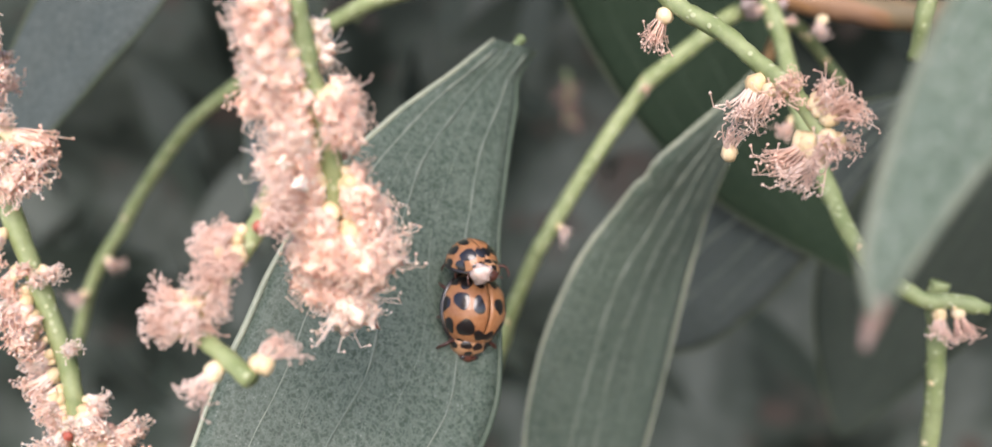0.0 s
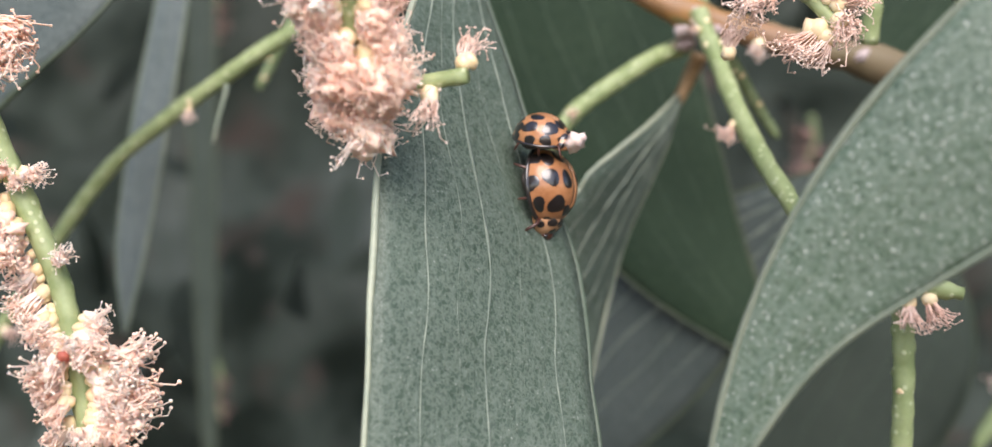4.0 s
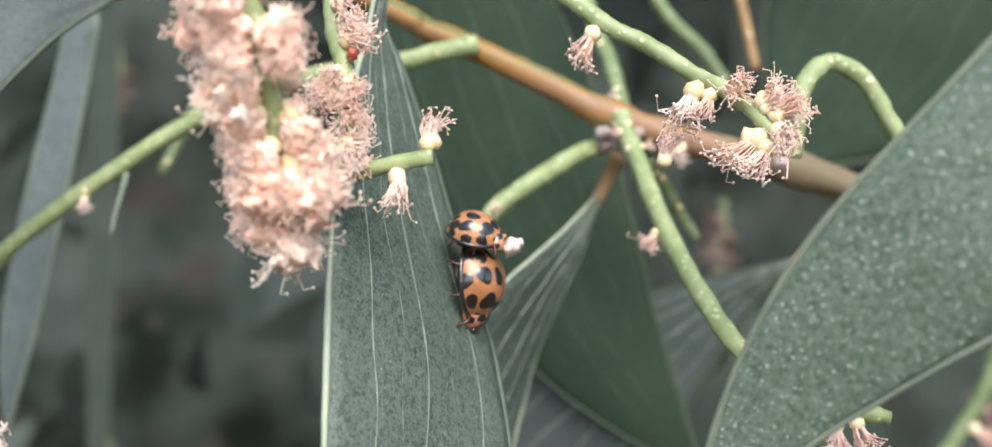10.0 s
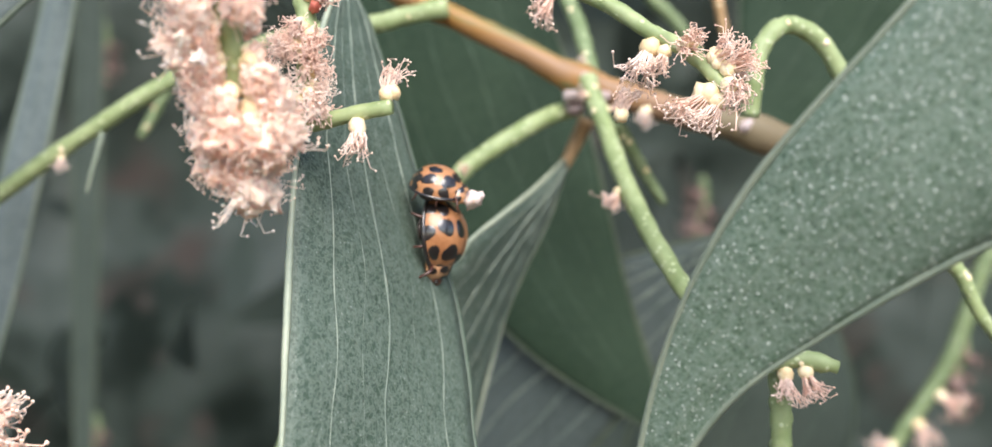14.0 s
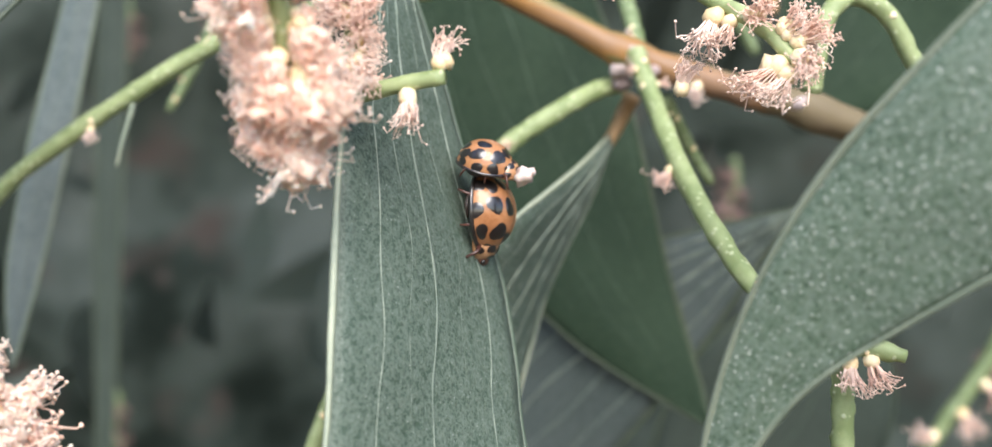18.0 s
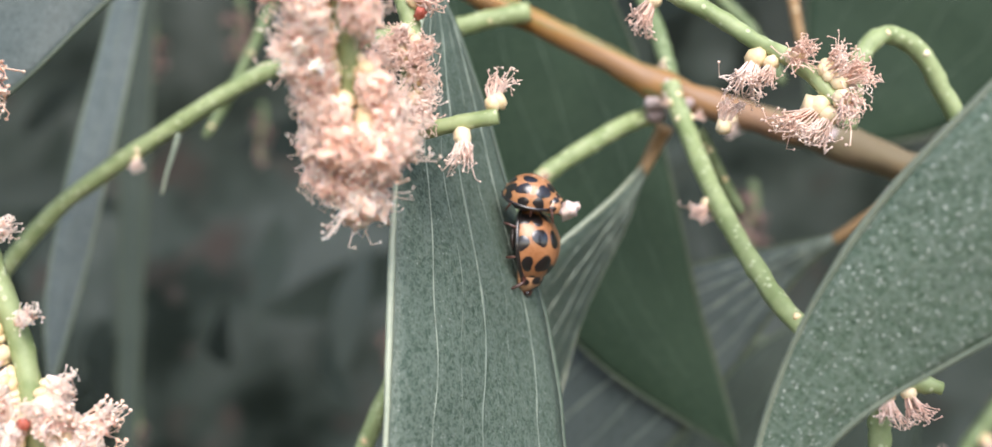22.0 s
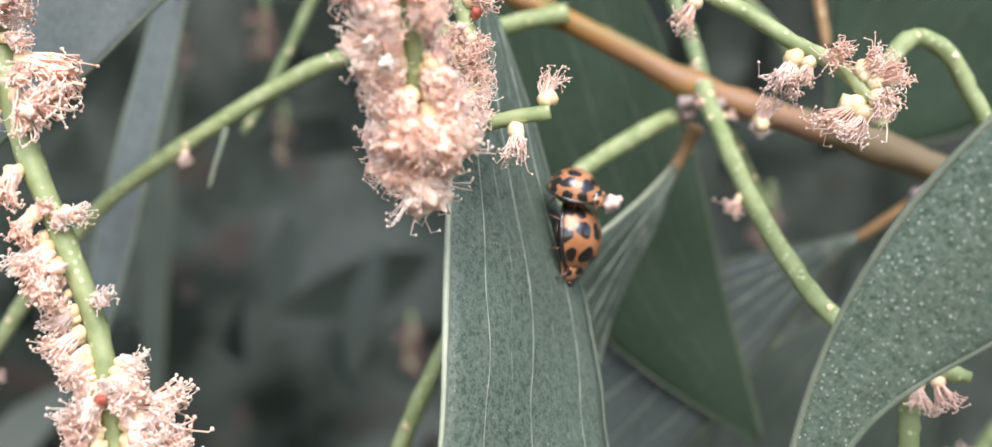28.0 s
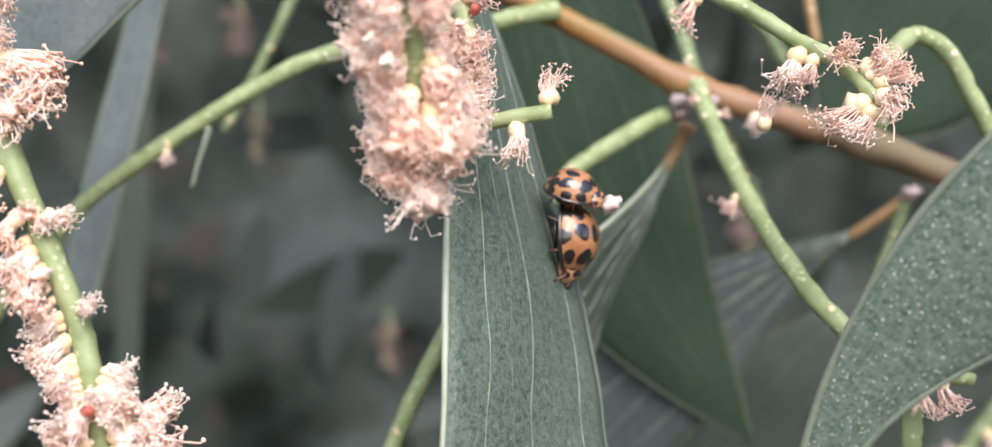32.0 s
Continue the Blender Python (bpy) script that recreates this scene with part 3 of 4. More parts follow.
def ladybird(at, up, head, length, label, seed, blot=1.2):
    """Spotted ladybird standing at a place, back along up, head along head; length in millimetres."""
    z = Vector(up).normalized()
    y = (Vector(head) - z * Vector(head).dot(z)).normalized()
    x = y.cross(z)
    turn = Matrix((x, y, z)).transposed().to_4x4()
    top = thing("ladybird", mm(*at), label, "ladybird", "pair of ladybirds")
    top.rotation_mode = "QUATERNION"
    top.rotation_quaternion = turn.to_quaternion()
    k = length / 1000
    a, b, c = 0.40 * k, 0.43 * k, 0.385 * k
    o = Vector((0, -0.06 * k, 0.07 * k))
    for sgn in (-1, 1):
        bm = bmesh.new()
        lo = (1.2 * sgn, 93 * sgn) if sgn > 0 else (-93, -1.2)
        dome(bm, a, b, c, -88, 74, *lo, 16, 14, 0.94, o)
        case = part("wing_case", bm, SHELL, top, "glossy orange wing case with black spots")
        for n, (la, lon, r) in enumerate(SPOTS):
            bm = bmesh.new()
            spot_patch(bm, a, b, c, la, lon * sgn, r * blot, seed + n * 1.7 + sgn, o)
            part("spot", bm, SPOT, case, "rounded black spot")
        bm = bmesh.new()
        rim = [o + Vector((math.sin(radians(92 * sgn)) * math.cos(radians(la)) * a, math.sin(radians(la)) * b, -0.01 * k)) for la in range(-88, 75, 9)]
        tube(bm, rim, 0.028 * k, 6)
        part("rim", bm, SPOT, case, "dark edge of the wing case")
    bm = bmesh.new()
    blob(bm, o + Vector((0, 0, 0.03 * k)), (a * 0.94, b * 0.95, 0.14 * k), Vector((0, 0, 1)), 0, 0.05, 8, 16)
    part("abdomen", bm, BODY, top, "black underside")
    for sgn in (-1, 1):
        bm = bmesh.new()
        tube(bm, curve_points([Vector((0.22 * sgn, -0.30, 0.0)) * k, Vector((0.31 * sgn, -0.17, -0.01)) * k, Vector((0.31 * sgn, -0.02, -0.01)) * k], 8), lambda s: 0.028 * k * math.sin(0.3 + 2.5 * s), 6)
        part("side_fold", bm, BODY, top, "dark fold along the belly")
    # pronotum with its own marks
    pa, pb, pc = 0.25 * k, 0.19 * k, 0.235 * k
    po = Vector((0, 0.30 * k, 0.015 * k))
    bm = bmesh.new()
    dome(bm, pa, pb, pc, -60, 80, -92, 92, 8, 18, 0.92, po)
    shield = part("pronotum", bm, CREAM, top, "cream-orange neck shield with dark marks")
    for n, (la, lon, r) in enumerate([(20, 0, .26), (16, 34, .28), (16, -34, .28), (14, 72, .24), (14, -72, .24), (52, 26, .22), (52, -26, .22)]):
        bm = bmesh.new()
        spot_patch(bm, pa, pb, pc, la, lon, r, seed + n, po, 1.02)
        part("spot", bm, SPOT, shield)
    bm = bmesh.new()
    blob(bm, Vector((0, 0.465 * k, 0.03 * k)), (0.125 * k, 0.09 * k, 0.09 * k), Vector((0, 0.3, 1)), 0, 0.1, 8, 12)
    head_ob = part("head", bm, LEG, top, "dark brown head")
    for sgn in (-1, 1):
        bm = bmesh.new()
        blob(bm, Vector((0.09 * sgn * k, 0.49 * k, 0.07 * k)), (0.03 * k,) * 3, Vector((sgn, 0.5, 0.4)), 0, 0, 6, 8)
        part("eye", bm, SPOT, head_ob)
        bm = bmesh.new()
        tube(bm, curve_points([Vector((0.05 * sgn, 0.52, 0.03)) * k, Vector((0.10 * sgn, 0.56, 0.02)) * k, Vector((0.15 * sgn, 0.55, -0.01)) * k], 7), lambda s: 0.009 * k * (1 + 0.6 * s), 5)
        part("antenna", bm, LEG, head_ob)
        for n, (yy, fw) in enumerate(((0.26, 0.16), (0.05, 0.0), (-0.16, -0.18))):
            bm = bmesh.new()
            tube(bm, curve_points([Vector((0.16 * sgn, yy, 0.06)) * k, Vector((0.32 * sgn, yy + fw * 0.5, 0.09)) * k,
                                   Vector((0.38 * sgn, yy + fw * 0.8, 0.0)) * k, Vector((0.37 * sgn, yy + fw, -0.08)) * k], 9), lambda s: k * (0.026 - 0.014 * s), 6, 0, 0.2)
            part("leg", bm, LEG, top, "short red-brown leg")
    return top


# ---- leaves ----
main_leaf = leaf([(-10.6, 95.0, 20.5), (-10.7, 90.0, 15.8), (-11.1, 85.0, 11.3), (-11.2, 80.0, 6.0), (-11.5, 77.5, 2.0), (-11.6, 76.3, 0.1), (-11.6, 74.3, -4.3), (-11.5, 72.8, -8.6), (-11.3, 71.0, -12.6), (-11.3, 70.0, -16.6), (-11.6, 68.5, -25.0), (-11.4, 67.0, -38.0), (-9.0, 67.0, -56.0), (-4.0, 69.0, -76.0)], 25.9, (0.869, -0.495, 0.06),
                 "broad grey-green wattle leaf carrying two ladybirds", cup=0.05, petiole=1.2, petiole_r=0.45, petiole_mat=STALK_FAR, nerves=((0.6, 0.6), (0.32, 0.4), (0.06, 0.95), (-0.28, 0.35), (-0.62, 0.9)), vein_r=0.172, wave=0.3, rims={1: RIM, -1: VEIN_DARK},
                 other=[(-10.5, 101.0, 21.0), (-10.5, 99.0, 17.8), (-9.0, 97.5, 14.7), (-7.3, 95.5, 10.4), (-5.4, 93.5, 5.3), (-4.1, 92.3, 0.8), (-0.8, 90.8, -9.4), (0.1, 89.5, -13.5), (0.7, 87.0, -17.3), (1.0, 85.5, -20.1), (1.9, 83.0, -26.0), (3.2, 78.0, -40.0), (1.5, 72.0, -58.0), (-3.0, 70.0, -76.0)])
right_leaf = leaf([(37.5, 55.0, 22.0), (33.8, 56.2, 18.5), (29.7, 57.5, 13.8), (27.0, 59.0, 10.7), (24.1, 60.5, 7.2), (20.9, 62.0, 3.3), (18.4, 63.5, -0.2), (16.5, 65.0, -3.6), (14.9, 66.5, -7.3), (13.6, 68.0, -11.5), (12.6, 69.5, -16.6), (12.2, 70.8, -21.5), (12.6, 71.0, -24.0)], 14.3, (0.31, -0.88, 0.36),
                  "large dusty green wattle leaf, speckled with pale flecks", (LEAF_FLECKED, RIM_SOFT, VEIN_SOFT), cup=0.10, tip=True, nerves=((0.62, 0.7), (0.3, 1.3), (-0.05, 0.8), (-0.4, 1.2), (-0.7, 0.6)), vein_r=0.06,
                  other=[(38.0, 55.0, 21.5), (39.5, 55.5, 13.0), (38.5, 56.0, 5.0), (36.5, 57.0, 0.0), (34.1, 58.0, -2.6), (31.6, 59.5, -3.8), (28.8, 61.0, -5.4), (25.2, 63.0, -8.0), (22.0, 65.0, -10.6), (18.9, 66.5, -13.2), (16.5, 68.0, -16.2), (14.2, 69.5, -20.5), (12.9, 71.0, -24.0)])
folded_leaf = leaf([(10.6, 117.5, 2.6), (6.8, 110.5, -0.8), (3.5, 105.0, -3.3), (0.2, 101.5, -5.8), (-4.0, 101.0, -11.0), (-8.3, 99.0, -17.0), (-12.4, 97.0, -26.4), (-14.5, 96.0, -38.0), (-14.0, 96.0, -52.0), (-11.0, 97.0, -62.0)], 13.4, (0.65, -0.75, 0.16),
     "dark folded wattle leaf with a nicked edge", (LEAF_DEEP, RIM, VEIN), cup=0.12, notch=(0.36, 0.10, 1, 0.012), petiole=4.5, petiole_to=(13.0, 117.5, 7.0), vein_r=0.20, petiole_r=0.85, nerves=((0.7, 0.6), 0.35, (0.0, 0.9), (-0.35, 0.7), (-0.7, 0.5)),
     other=[(11.1, 119.0, 2.1), (9.2, 118.5, -2.9), (6.4, 118.0, -8.5), (4.2, 117.7, -14.1), (2.9, 116.5, -18.7), (1.8, 115.0, -22.9), (-0.2, 113.0, -31.0), (-3.6, 109.0, -44.0), (-7.0, 104.0, -54.0), (-10.7, 98.0, -62.0)])
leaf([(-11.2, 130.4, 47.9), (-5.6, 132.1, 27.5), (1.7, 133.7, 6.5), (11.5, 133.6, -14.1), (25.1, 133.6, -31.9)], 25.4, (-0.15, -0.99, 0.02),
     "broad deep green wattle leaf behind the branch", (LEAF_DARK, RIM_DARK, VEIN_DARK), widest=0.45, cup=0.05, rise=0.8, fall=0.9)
leaf([(35.4, 128.0, -4.6), (28.9, 131.0, -6.4), (21.7, 134.0, -8.4), (14.0, 136.5, -10.8), (5.0, 139.0, -15.0), (-4.0, 142.0, -23.0), (-10.0, 144.0, -34.0), (-13.0, 146.0, -48.0)], 30.0, (-0.1, -0.95, 0.3),
     "slate-green wattle leaf with pale fanned veins", (LEAF_SHADE, RIM_DARK, VEIN), cup=0.08, petiole=6, petiole_to=(41.2, 126.0, -0.2), petiole_r=0.8,
     nerves=((0.72, 0.6), (0.4, 0.9), (0.05, 1.0), (-0.3, 0.8), (-0.65, 0.7)), vein_r=0.26,
     other=[(35.4, 128.0, -5.2), (31.1, 130.0, -9.8), (27.9, 132.0, -15.7), (23.9, 134.0, -22.6), (18.0, 136.0, -31.0), (11.0, 139.0, -40.0), (2.0, 142.0, -47.0), (-12.0, 146.0, -49.0)])
top_leaf = leaf([(-36.8, 105.0, 21.6), (-42.0, 103.0, 17.4), (-47.3, 99.0, 10.0), (-52.5, 97.5, 5.0), (-57.5, 97.0, 0.6), (-62.6, 96.0, -4.1), (-68.0, 96.0, -9.0)], 17.0, (0.15, -0.9, 0.3),
     "grey-green wattle leaf with an orange stalk", (LEAF_SHADE, RIM_DARK, VEIN), cup=0.05, petiole=5, petiole_to=(-33.7, 107.0, 23.2), nerves=((0.55, 0.7), (0.05, 1.0), (-0.4, 0.7)), vein_r=0.09,
     other=[(-37.1, 105.0, 22.2), (-42.5, 103.0, 23.5), (-49.0, 102.0, 21.5), (-57.0, 101.0, 17.0), (-63.5, 100.0, 10.0), (-67.5, 98.0, 1.5), (-68.5, 96.0, -8.0)])
leaf([(-53.6, 138.0, 31.0), (-54.7, 138.0, 25.6), (-55.9, 138.0, 20.6), (-59.4, 138.0, 6.4), (-61.8, 138.0, -4.6), (-63.4, 138.0, -16.0), (-62.8, 138.0, -27.0)], 4.5, (0.1, -1, 0.1),
     "narrow hanging blue-grey wattle leaf", (LEAF_BLUE, RIM_SOFT, VEIN), petiole=0, nerves=((0.0, 0.6),),
     other=[(-53.0, 138.0, 31.0), (-51.0, 138.0, 25.7), (-51.7, 138.0, 20.7), (-54.4, 138.0, 6.5), (-57.0, 138.0, -5.0), (-59.6, 138.0, -16.0), (-62.6, 138.0, -27.0)])
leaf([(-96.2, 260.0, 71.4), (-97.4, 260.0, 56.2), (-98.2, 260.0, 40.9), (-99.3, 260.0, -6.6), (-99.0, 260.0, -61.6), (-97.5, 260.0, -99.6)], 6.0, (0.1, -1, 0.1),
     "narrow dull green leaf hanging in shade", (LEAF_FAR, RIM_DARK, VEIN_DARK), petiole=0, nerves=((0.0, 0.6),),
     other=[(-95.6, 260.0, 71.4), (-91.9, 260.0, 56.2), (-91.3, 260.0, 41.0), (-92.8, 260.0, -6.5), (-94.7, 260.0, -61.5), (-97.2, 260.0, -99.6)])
pale_leaf = leaf([(-36.5, 42.0, 8.6), (-34.0, 42.0, 5.0), (-32.4, 42.0, 1.6), (-31.7, 42.0, -2.7)], 5.2, (0.2, -1, 0.1),
     "pale green wattle leaf close to the lens", (LEAF_PALE, RIM_SOFT, VEIN_PALE), widest=0.5, petiole=0, nerves=((0.0, 0.4),))
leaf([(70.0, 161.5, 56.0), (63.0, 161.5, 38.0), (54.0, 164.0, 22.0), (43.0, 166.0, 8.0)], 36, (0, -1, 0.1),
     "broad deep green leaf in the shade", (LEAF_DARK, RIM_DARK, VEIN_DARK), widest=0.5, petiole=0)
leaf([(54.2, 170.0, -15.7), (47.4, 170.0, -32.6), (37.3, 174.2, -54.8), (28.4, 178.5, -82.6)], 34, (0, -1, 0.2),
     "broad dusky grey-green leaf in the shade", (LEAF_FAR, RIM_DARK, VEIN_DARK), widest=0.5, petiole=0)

# ---- branch, twigs and flower spikes ----
branch = twig("branch", [(-22.0, 110.0, 26.5), (-10.4, 111.0, 21.4), (-7.2, 112.0, 19.7), (-1.3, 113.0, 17.3), (5.4, 113.0, 14.1), (11.7, 112.5, 10.8), (18.6, 112.0, 8.5), (24.5, 113.0, 7.0), (30.8, 115.0, 5.6), (44.3, 119.0, 1.5), (66.6, 128.0, -5.6), (88.0, 136.0, -13.0)], 1.08,
     "slender red-brown wattle branch with a knotted joint", BRANCH, "branch", 1.75, 3, 70, ((0.46, 0.5), (0.73, 0.45)))
KNOT = mottled("knot_grey", (0.34, 0.26, 0.25), (0.50, 0.42, 0.41), 700, 0.7, 0.3, 0.5, 0.0001)
for x, y, z, r in ((*(11.3, 112.4, 9.3), 1.25), (*(11.4, 113.4, 7.9), 0.9), (*(14.2, 111.2, 8.9), 0.8), (*(12.2, 111.7, 10.9), 1.0), (*(29.4, 113.2, 6.0), 0.9)):
    bm = bmesh.new()
    blob(bm, mm(x, y, z) - branch.location, (r * 0.001, r * 0.0008, r * 0.0011), Vector((0.6, -0.5, 0.4)), 0, 0.5, 9, 12)
    part("knot", bm, KNOT, branch, "greyish scar where the twigs join")
carrier = twig("twig", [(11.9, 115.5, 8.3), (8.1, 113.0, 6.8), (4.8, 111.0, 4.8), (1.5, 110.0, 2.6), (-0.9, 109.5, 0.5), (-6.5, 106.5, -6.5), (-11.9, 103.0, -14.0), (-13.7, 103.0, -17.2), (-15.5, 103.0, -21.1), (-17.3, 103.0, -25.6), (-19.5, 103.0, -32.0), (-23.0, 104.0, -42.0)], 1.0,
     "smooth pale green stalk curving behind the leaf", STALK, "twig", 0.85, 2, 60, (), ((0.02, (-0.3, -1, 0.3), 0.5), (0.36, (0.3, -1, 0.2), 0.55), (0.54, (0.8, -0.8, -0.2), 0.75)))
twig("twig", [(12.5, 110.9, 10.9), (13.0, 110.0, 8.9), (14.1, 107.5, 5.2), (14.8, 102.0, 1.2), (16.0, 97.0, -3.0), (17.4, 92.0, -6.7), (18.6, 88.5, -9.2), (20.4, 86.0, -11.4), (22.8, 85.0, -13.4), (25.0, 84.5, -14.6), (27.1, 84.0, -14.4), (29.9, 83.5, -15.0)], 0.98,
     "warty green flower stalk with a blunt end", STALK, "twig", 0.75, 6, 60, (), ((0.1, (-0.8, -0.8, -0.2), 0.6), (0.14, (0.9, -0.4, 0.2), 0.5), (0.31, (-0.7, -0.4, -0.9), 1.0), (0.87, (-0.15, -0.3, -1), 1.05), (0.925, (0.1, -0.4, -1), 1.05)))
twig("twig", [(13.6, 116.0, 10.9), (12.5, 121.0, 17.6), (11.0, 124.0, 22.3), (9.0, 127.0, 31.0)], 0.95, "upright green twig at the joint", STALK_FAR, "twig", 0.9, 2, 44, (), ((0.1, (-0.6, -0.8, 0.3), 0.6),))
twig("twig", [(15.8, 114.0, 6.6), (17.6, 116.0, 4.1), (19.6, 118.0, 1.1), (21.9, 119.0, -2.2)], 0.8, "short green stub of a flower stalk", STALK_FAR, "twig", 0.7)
arch = twig("twig", [(-2.0, 110.0, 17.9), (-6.8, 110.0, 16.9), (-9.4, 110.0, 16.2), (-18.2, 112.0, 15.1), (-26.5, 113.0, 12.9), (-31.9, 113.0, 10.4), (-38.7, 113.0, 6.1), (-45.6, 113.0, 1.4), (-52.4, 113.0, -4.1), (-59.0, 112.5, -12.7), (-62.2, 112.0, -18.0), (-65.6, 112.0, -22.9), (-68.5, 112.0, -29.0), (-71.0, 112.0, -37.0)], 0.98,
     "long arching pale green flower stalk", STALK, "twig", 0.85, 3, 60, (), ((0.51, (0.1, -0.5, -1), 0.75), (0.84, (0.7, -0.6, -0.4), 1.0), (0.9, (-0.3, -0.8, -0.4), 1.1)))
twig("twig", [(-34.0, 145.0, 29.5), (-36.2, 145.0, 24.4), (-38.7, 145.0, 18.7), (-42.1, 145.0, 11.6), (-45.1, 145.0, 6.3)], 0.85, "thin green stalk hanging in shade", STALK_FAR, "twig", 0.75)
twig("twig", [(26.4, 86.6, -13.6), (25.9, 86.4, -15.4), (26.1, 86.2, -17.5), (26.1, 86.0, -21.1), (26.0, 86.0, -27.0), (25.5, 87.0, -38.0)], 0.9, "upright pale green stalk under the leaf", STALK, "twig", 0.95)
twig("twig", [(44.1, 96.0, -7.2), (45.4, 96.0, -9.0), (46.8, 96.0, -11.9), (49.0, 96.0, -14.8)], 0.72, "short pale green stalk end", STALK, "twig", 0.8, 2)
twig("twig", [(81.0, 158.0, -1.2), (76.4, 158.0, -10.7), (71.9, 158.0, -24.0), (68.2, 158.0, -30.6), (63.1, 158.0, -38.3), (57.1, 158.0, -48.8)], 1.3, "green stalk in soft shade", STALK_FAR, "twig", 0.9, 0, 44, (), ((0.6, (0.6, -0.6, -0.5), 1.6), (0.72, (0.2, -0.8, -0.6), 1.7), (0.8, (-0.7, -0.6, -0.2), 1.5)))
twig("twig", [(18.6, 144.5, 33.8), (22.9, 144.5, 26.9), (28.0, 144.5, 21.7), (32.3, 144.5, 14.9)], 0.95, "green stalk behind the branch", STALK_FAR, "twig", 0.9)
twig("twig", [(28.8, 136.0, 33.4), (30.8, 136.0, 26.1), (32.4, 136.0, 18.8)], 0.7, "tan leaf stalk behind the flowers", PETIOLE, "twig", 0.9)

node_twig = twig("twig", [(40.7, 126.0, -0.2), (40.1, 126.0, -2.4), (39.0, 126.0, -5.9), (37.5, 126.0, -10.1), (35.4, 126.0, -16.3)], 0.8, "green stalk below a greyish node", STALK_FAR, "twig", 0.9, 1, 30)
bm = bmesh.new()
blob(bm, mm(40.7, 125.4, -0.2) - node_twig.location, (0.0011, 0.0009, 0.0012), Vector((0.5, -0.5, 0.5)), 0, 0.9, 9, 12)
part("knot", bm, KNOT, node_twig, "greyish swollen node")

left_spike = flower_spike([(-45.8, 74.8, 15.9), (-44.5, 74.0, 10.1), (-42.3, 73.1, 2.5), (-39.2, 72.2, -4.0), (-36.1, 71.4, -10.4), (-34.5, 70.5, -15.7), (-33.4, 69.7, -21.8), (-32.6, 69.7, -26.2)], 0.95,
    "long hanging spike of spent pink wattle flowers", [(0.0, 0.13, 14, 1.02, None), (0.0, 0.27, 13, 1.08, (1, -0.4, -0.1)), (0.05, 0.27, 9, 1.02, (-1, -0.3, -0.1)), (0.33, 0.36, 1, 1.08, (-1, -0.3, 0.0)), (0.4, 0.47, 3, 1.19, (-1, -0.3, -0.2)), (0.41, 0.43, 2, 0.86, (0.6, -1, 0.1)), (0.48, 0.6, 6, 1.13, (-1, -0.5, -0.3)), (0.62, 0.78, 14, 1.02, (-0.9, -0.6, -0.3)), (0.66, 1.0, 34, 1.02, None), (0.66, 0.9, 13, 1.13, (0.9, -0.5, -0.3)), (0.4, 0.6, 2, 1.0, (0.9, -0.4, -0.2))], kind=BRUSH, seed=2, clump=0.95)
RED = mottled("bud_red", (0.30, 0.06, 0.04), (0.46, 0.13, 0.09), 900, 0.5)
bm = bmesh.new()
blob(bm, mm(-34.0, 68.0, -15.8) - left_spike.location, (0.0004, 0.0004, 0.0005), Vector((0, -1, 0.3)), 0, 0.6)
part("bud", bm, RED, left_spike, "tiny red withered bud")
mass_spike = flower_spike([(-15.4, 62.5, 18.3), (-14.8, 63.3, 14.0), (-13.9, 64.3, 10.1), (-13.4, 65.9, 6.4), (-13.6, 68.0, 2.8), (-13.9, 70.1, 0.1)], 0.85,
    "dense fluffy spike of salmon-pink wattle flowers", [(0.0, 0.5, 46, 1.25, (-1, -0.2, 0.0)), (0.05, 0.36, 12, 0.95, (-0.7, -0.8, 0.1)), (0.3, 0.40, 6, 1.05, (1, -0.3, 0.5)), (0.1, 0.5, 8, 0.9, (0.2, 1, 0)), (0.54, 0.62, 4, 1.0, (0.9, -0.3, 0.5)), (0.48, 0.68, 16, 1.15, (-1, -0.3, 0.1)), (0.64, 0.97, 54, 1.06, None), (0.68, 0.92, 13, 1.3, (0.9, -0.5, -0.2)), (0.66, 0.8, 6, 1.15, (-0.9, -0.4, 0.1)), (0.9, 0.97, 9, 1.0, (0.4, -0.5, -0.8))], seed=5, clump=0.65)
# white lumps: a pale bud, and overexposed highlights on the tufts modelled as shapes
WHITE = mottled("bud_and_highlight_white", (0.92, 0.72, 0.58), (0.97, 0.92, 0.86), 900, 0.5, 0.4, 0.4, 0.0001, 0.2)
for x, y, z, r in ((*(-15.9, 63.1, 7.5), 0.42), (*(-14.9, 63.1, 6.4), 0.45), (*(-12.2, 66.1, 6.2), 0.5), (*(-11.8, 66.5, 6.0), 0.4)):
    bm = bmesh.new()
    blob(bm, mm(x, y, z) - mass_spike.location, (r * 0.001, r * 0.0009, r * 0.00115), Vector((-0.2, -1, 0.3)), 0, 1.4, 12, 16)
    part("bud", bm, WHITE, mass_spike, "creamy white lump, for a pale bud and overexposed highlights")
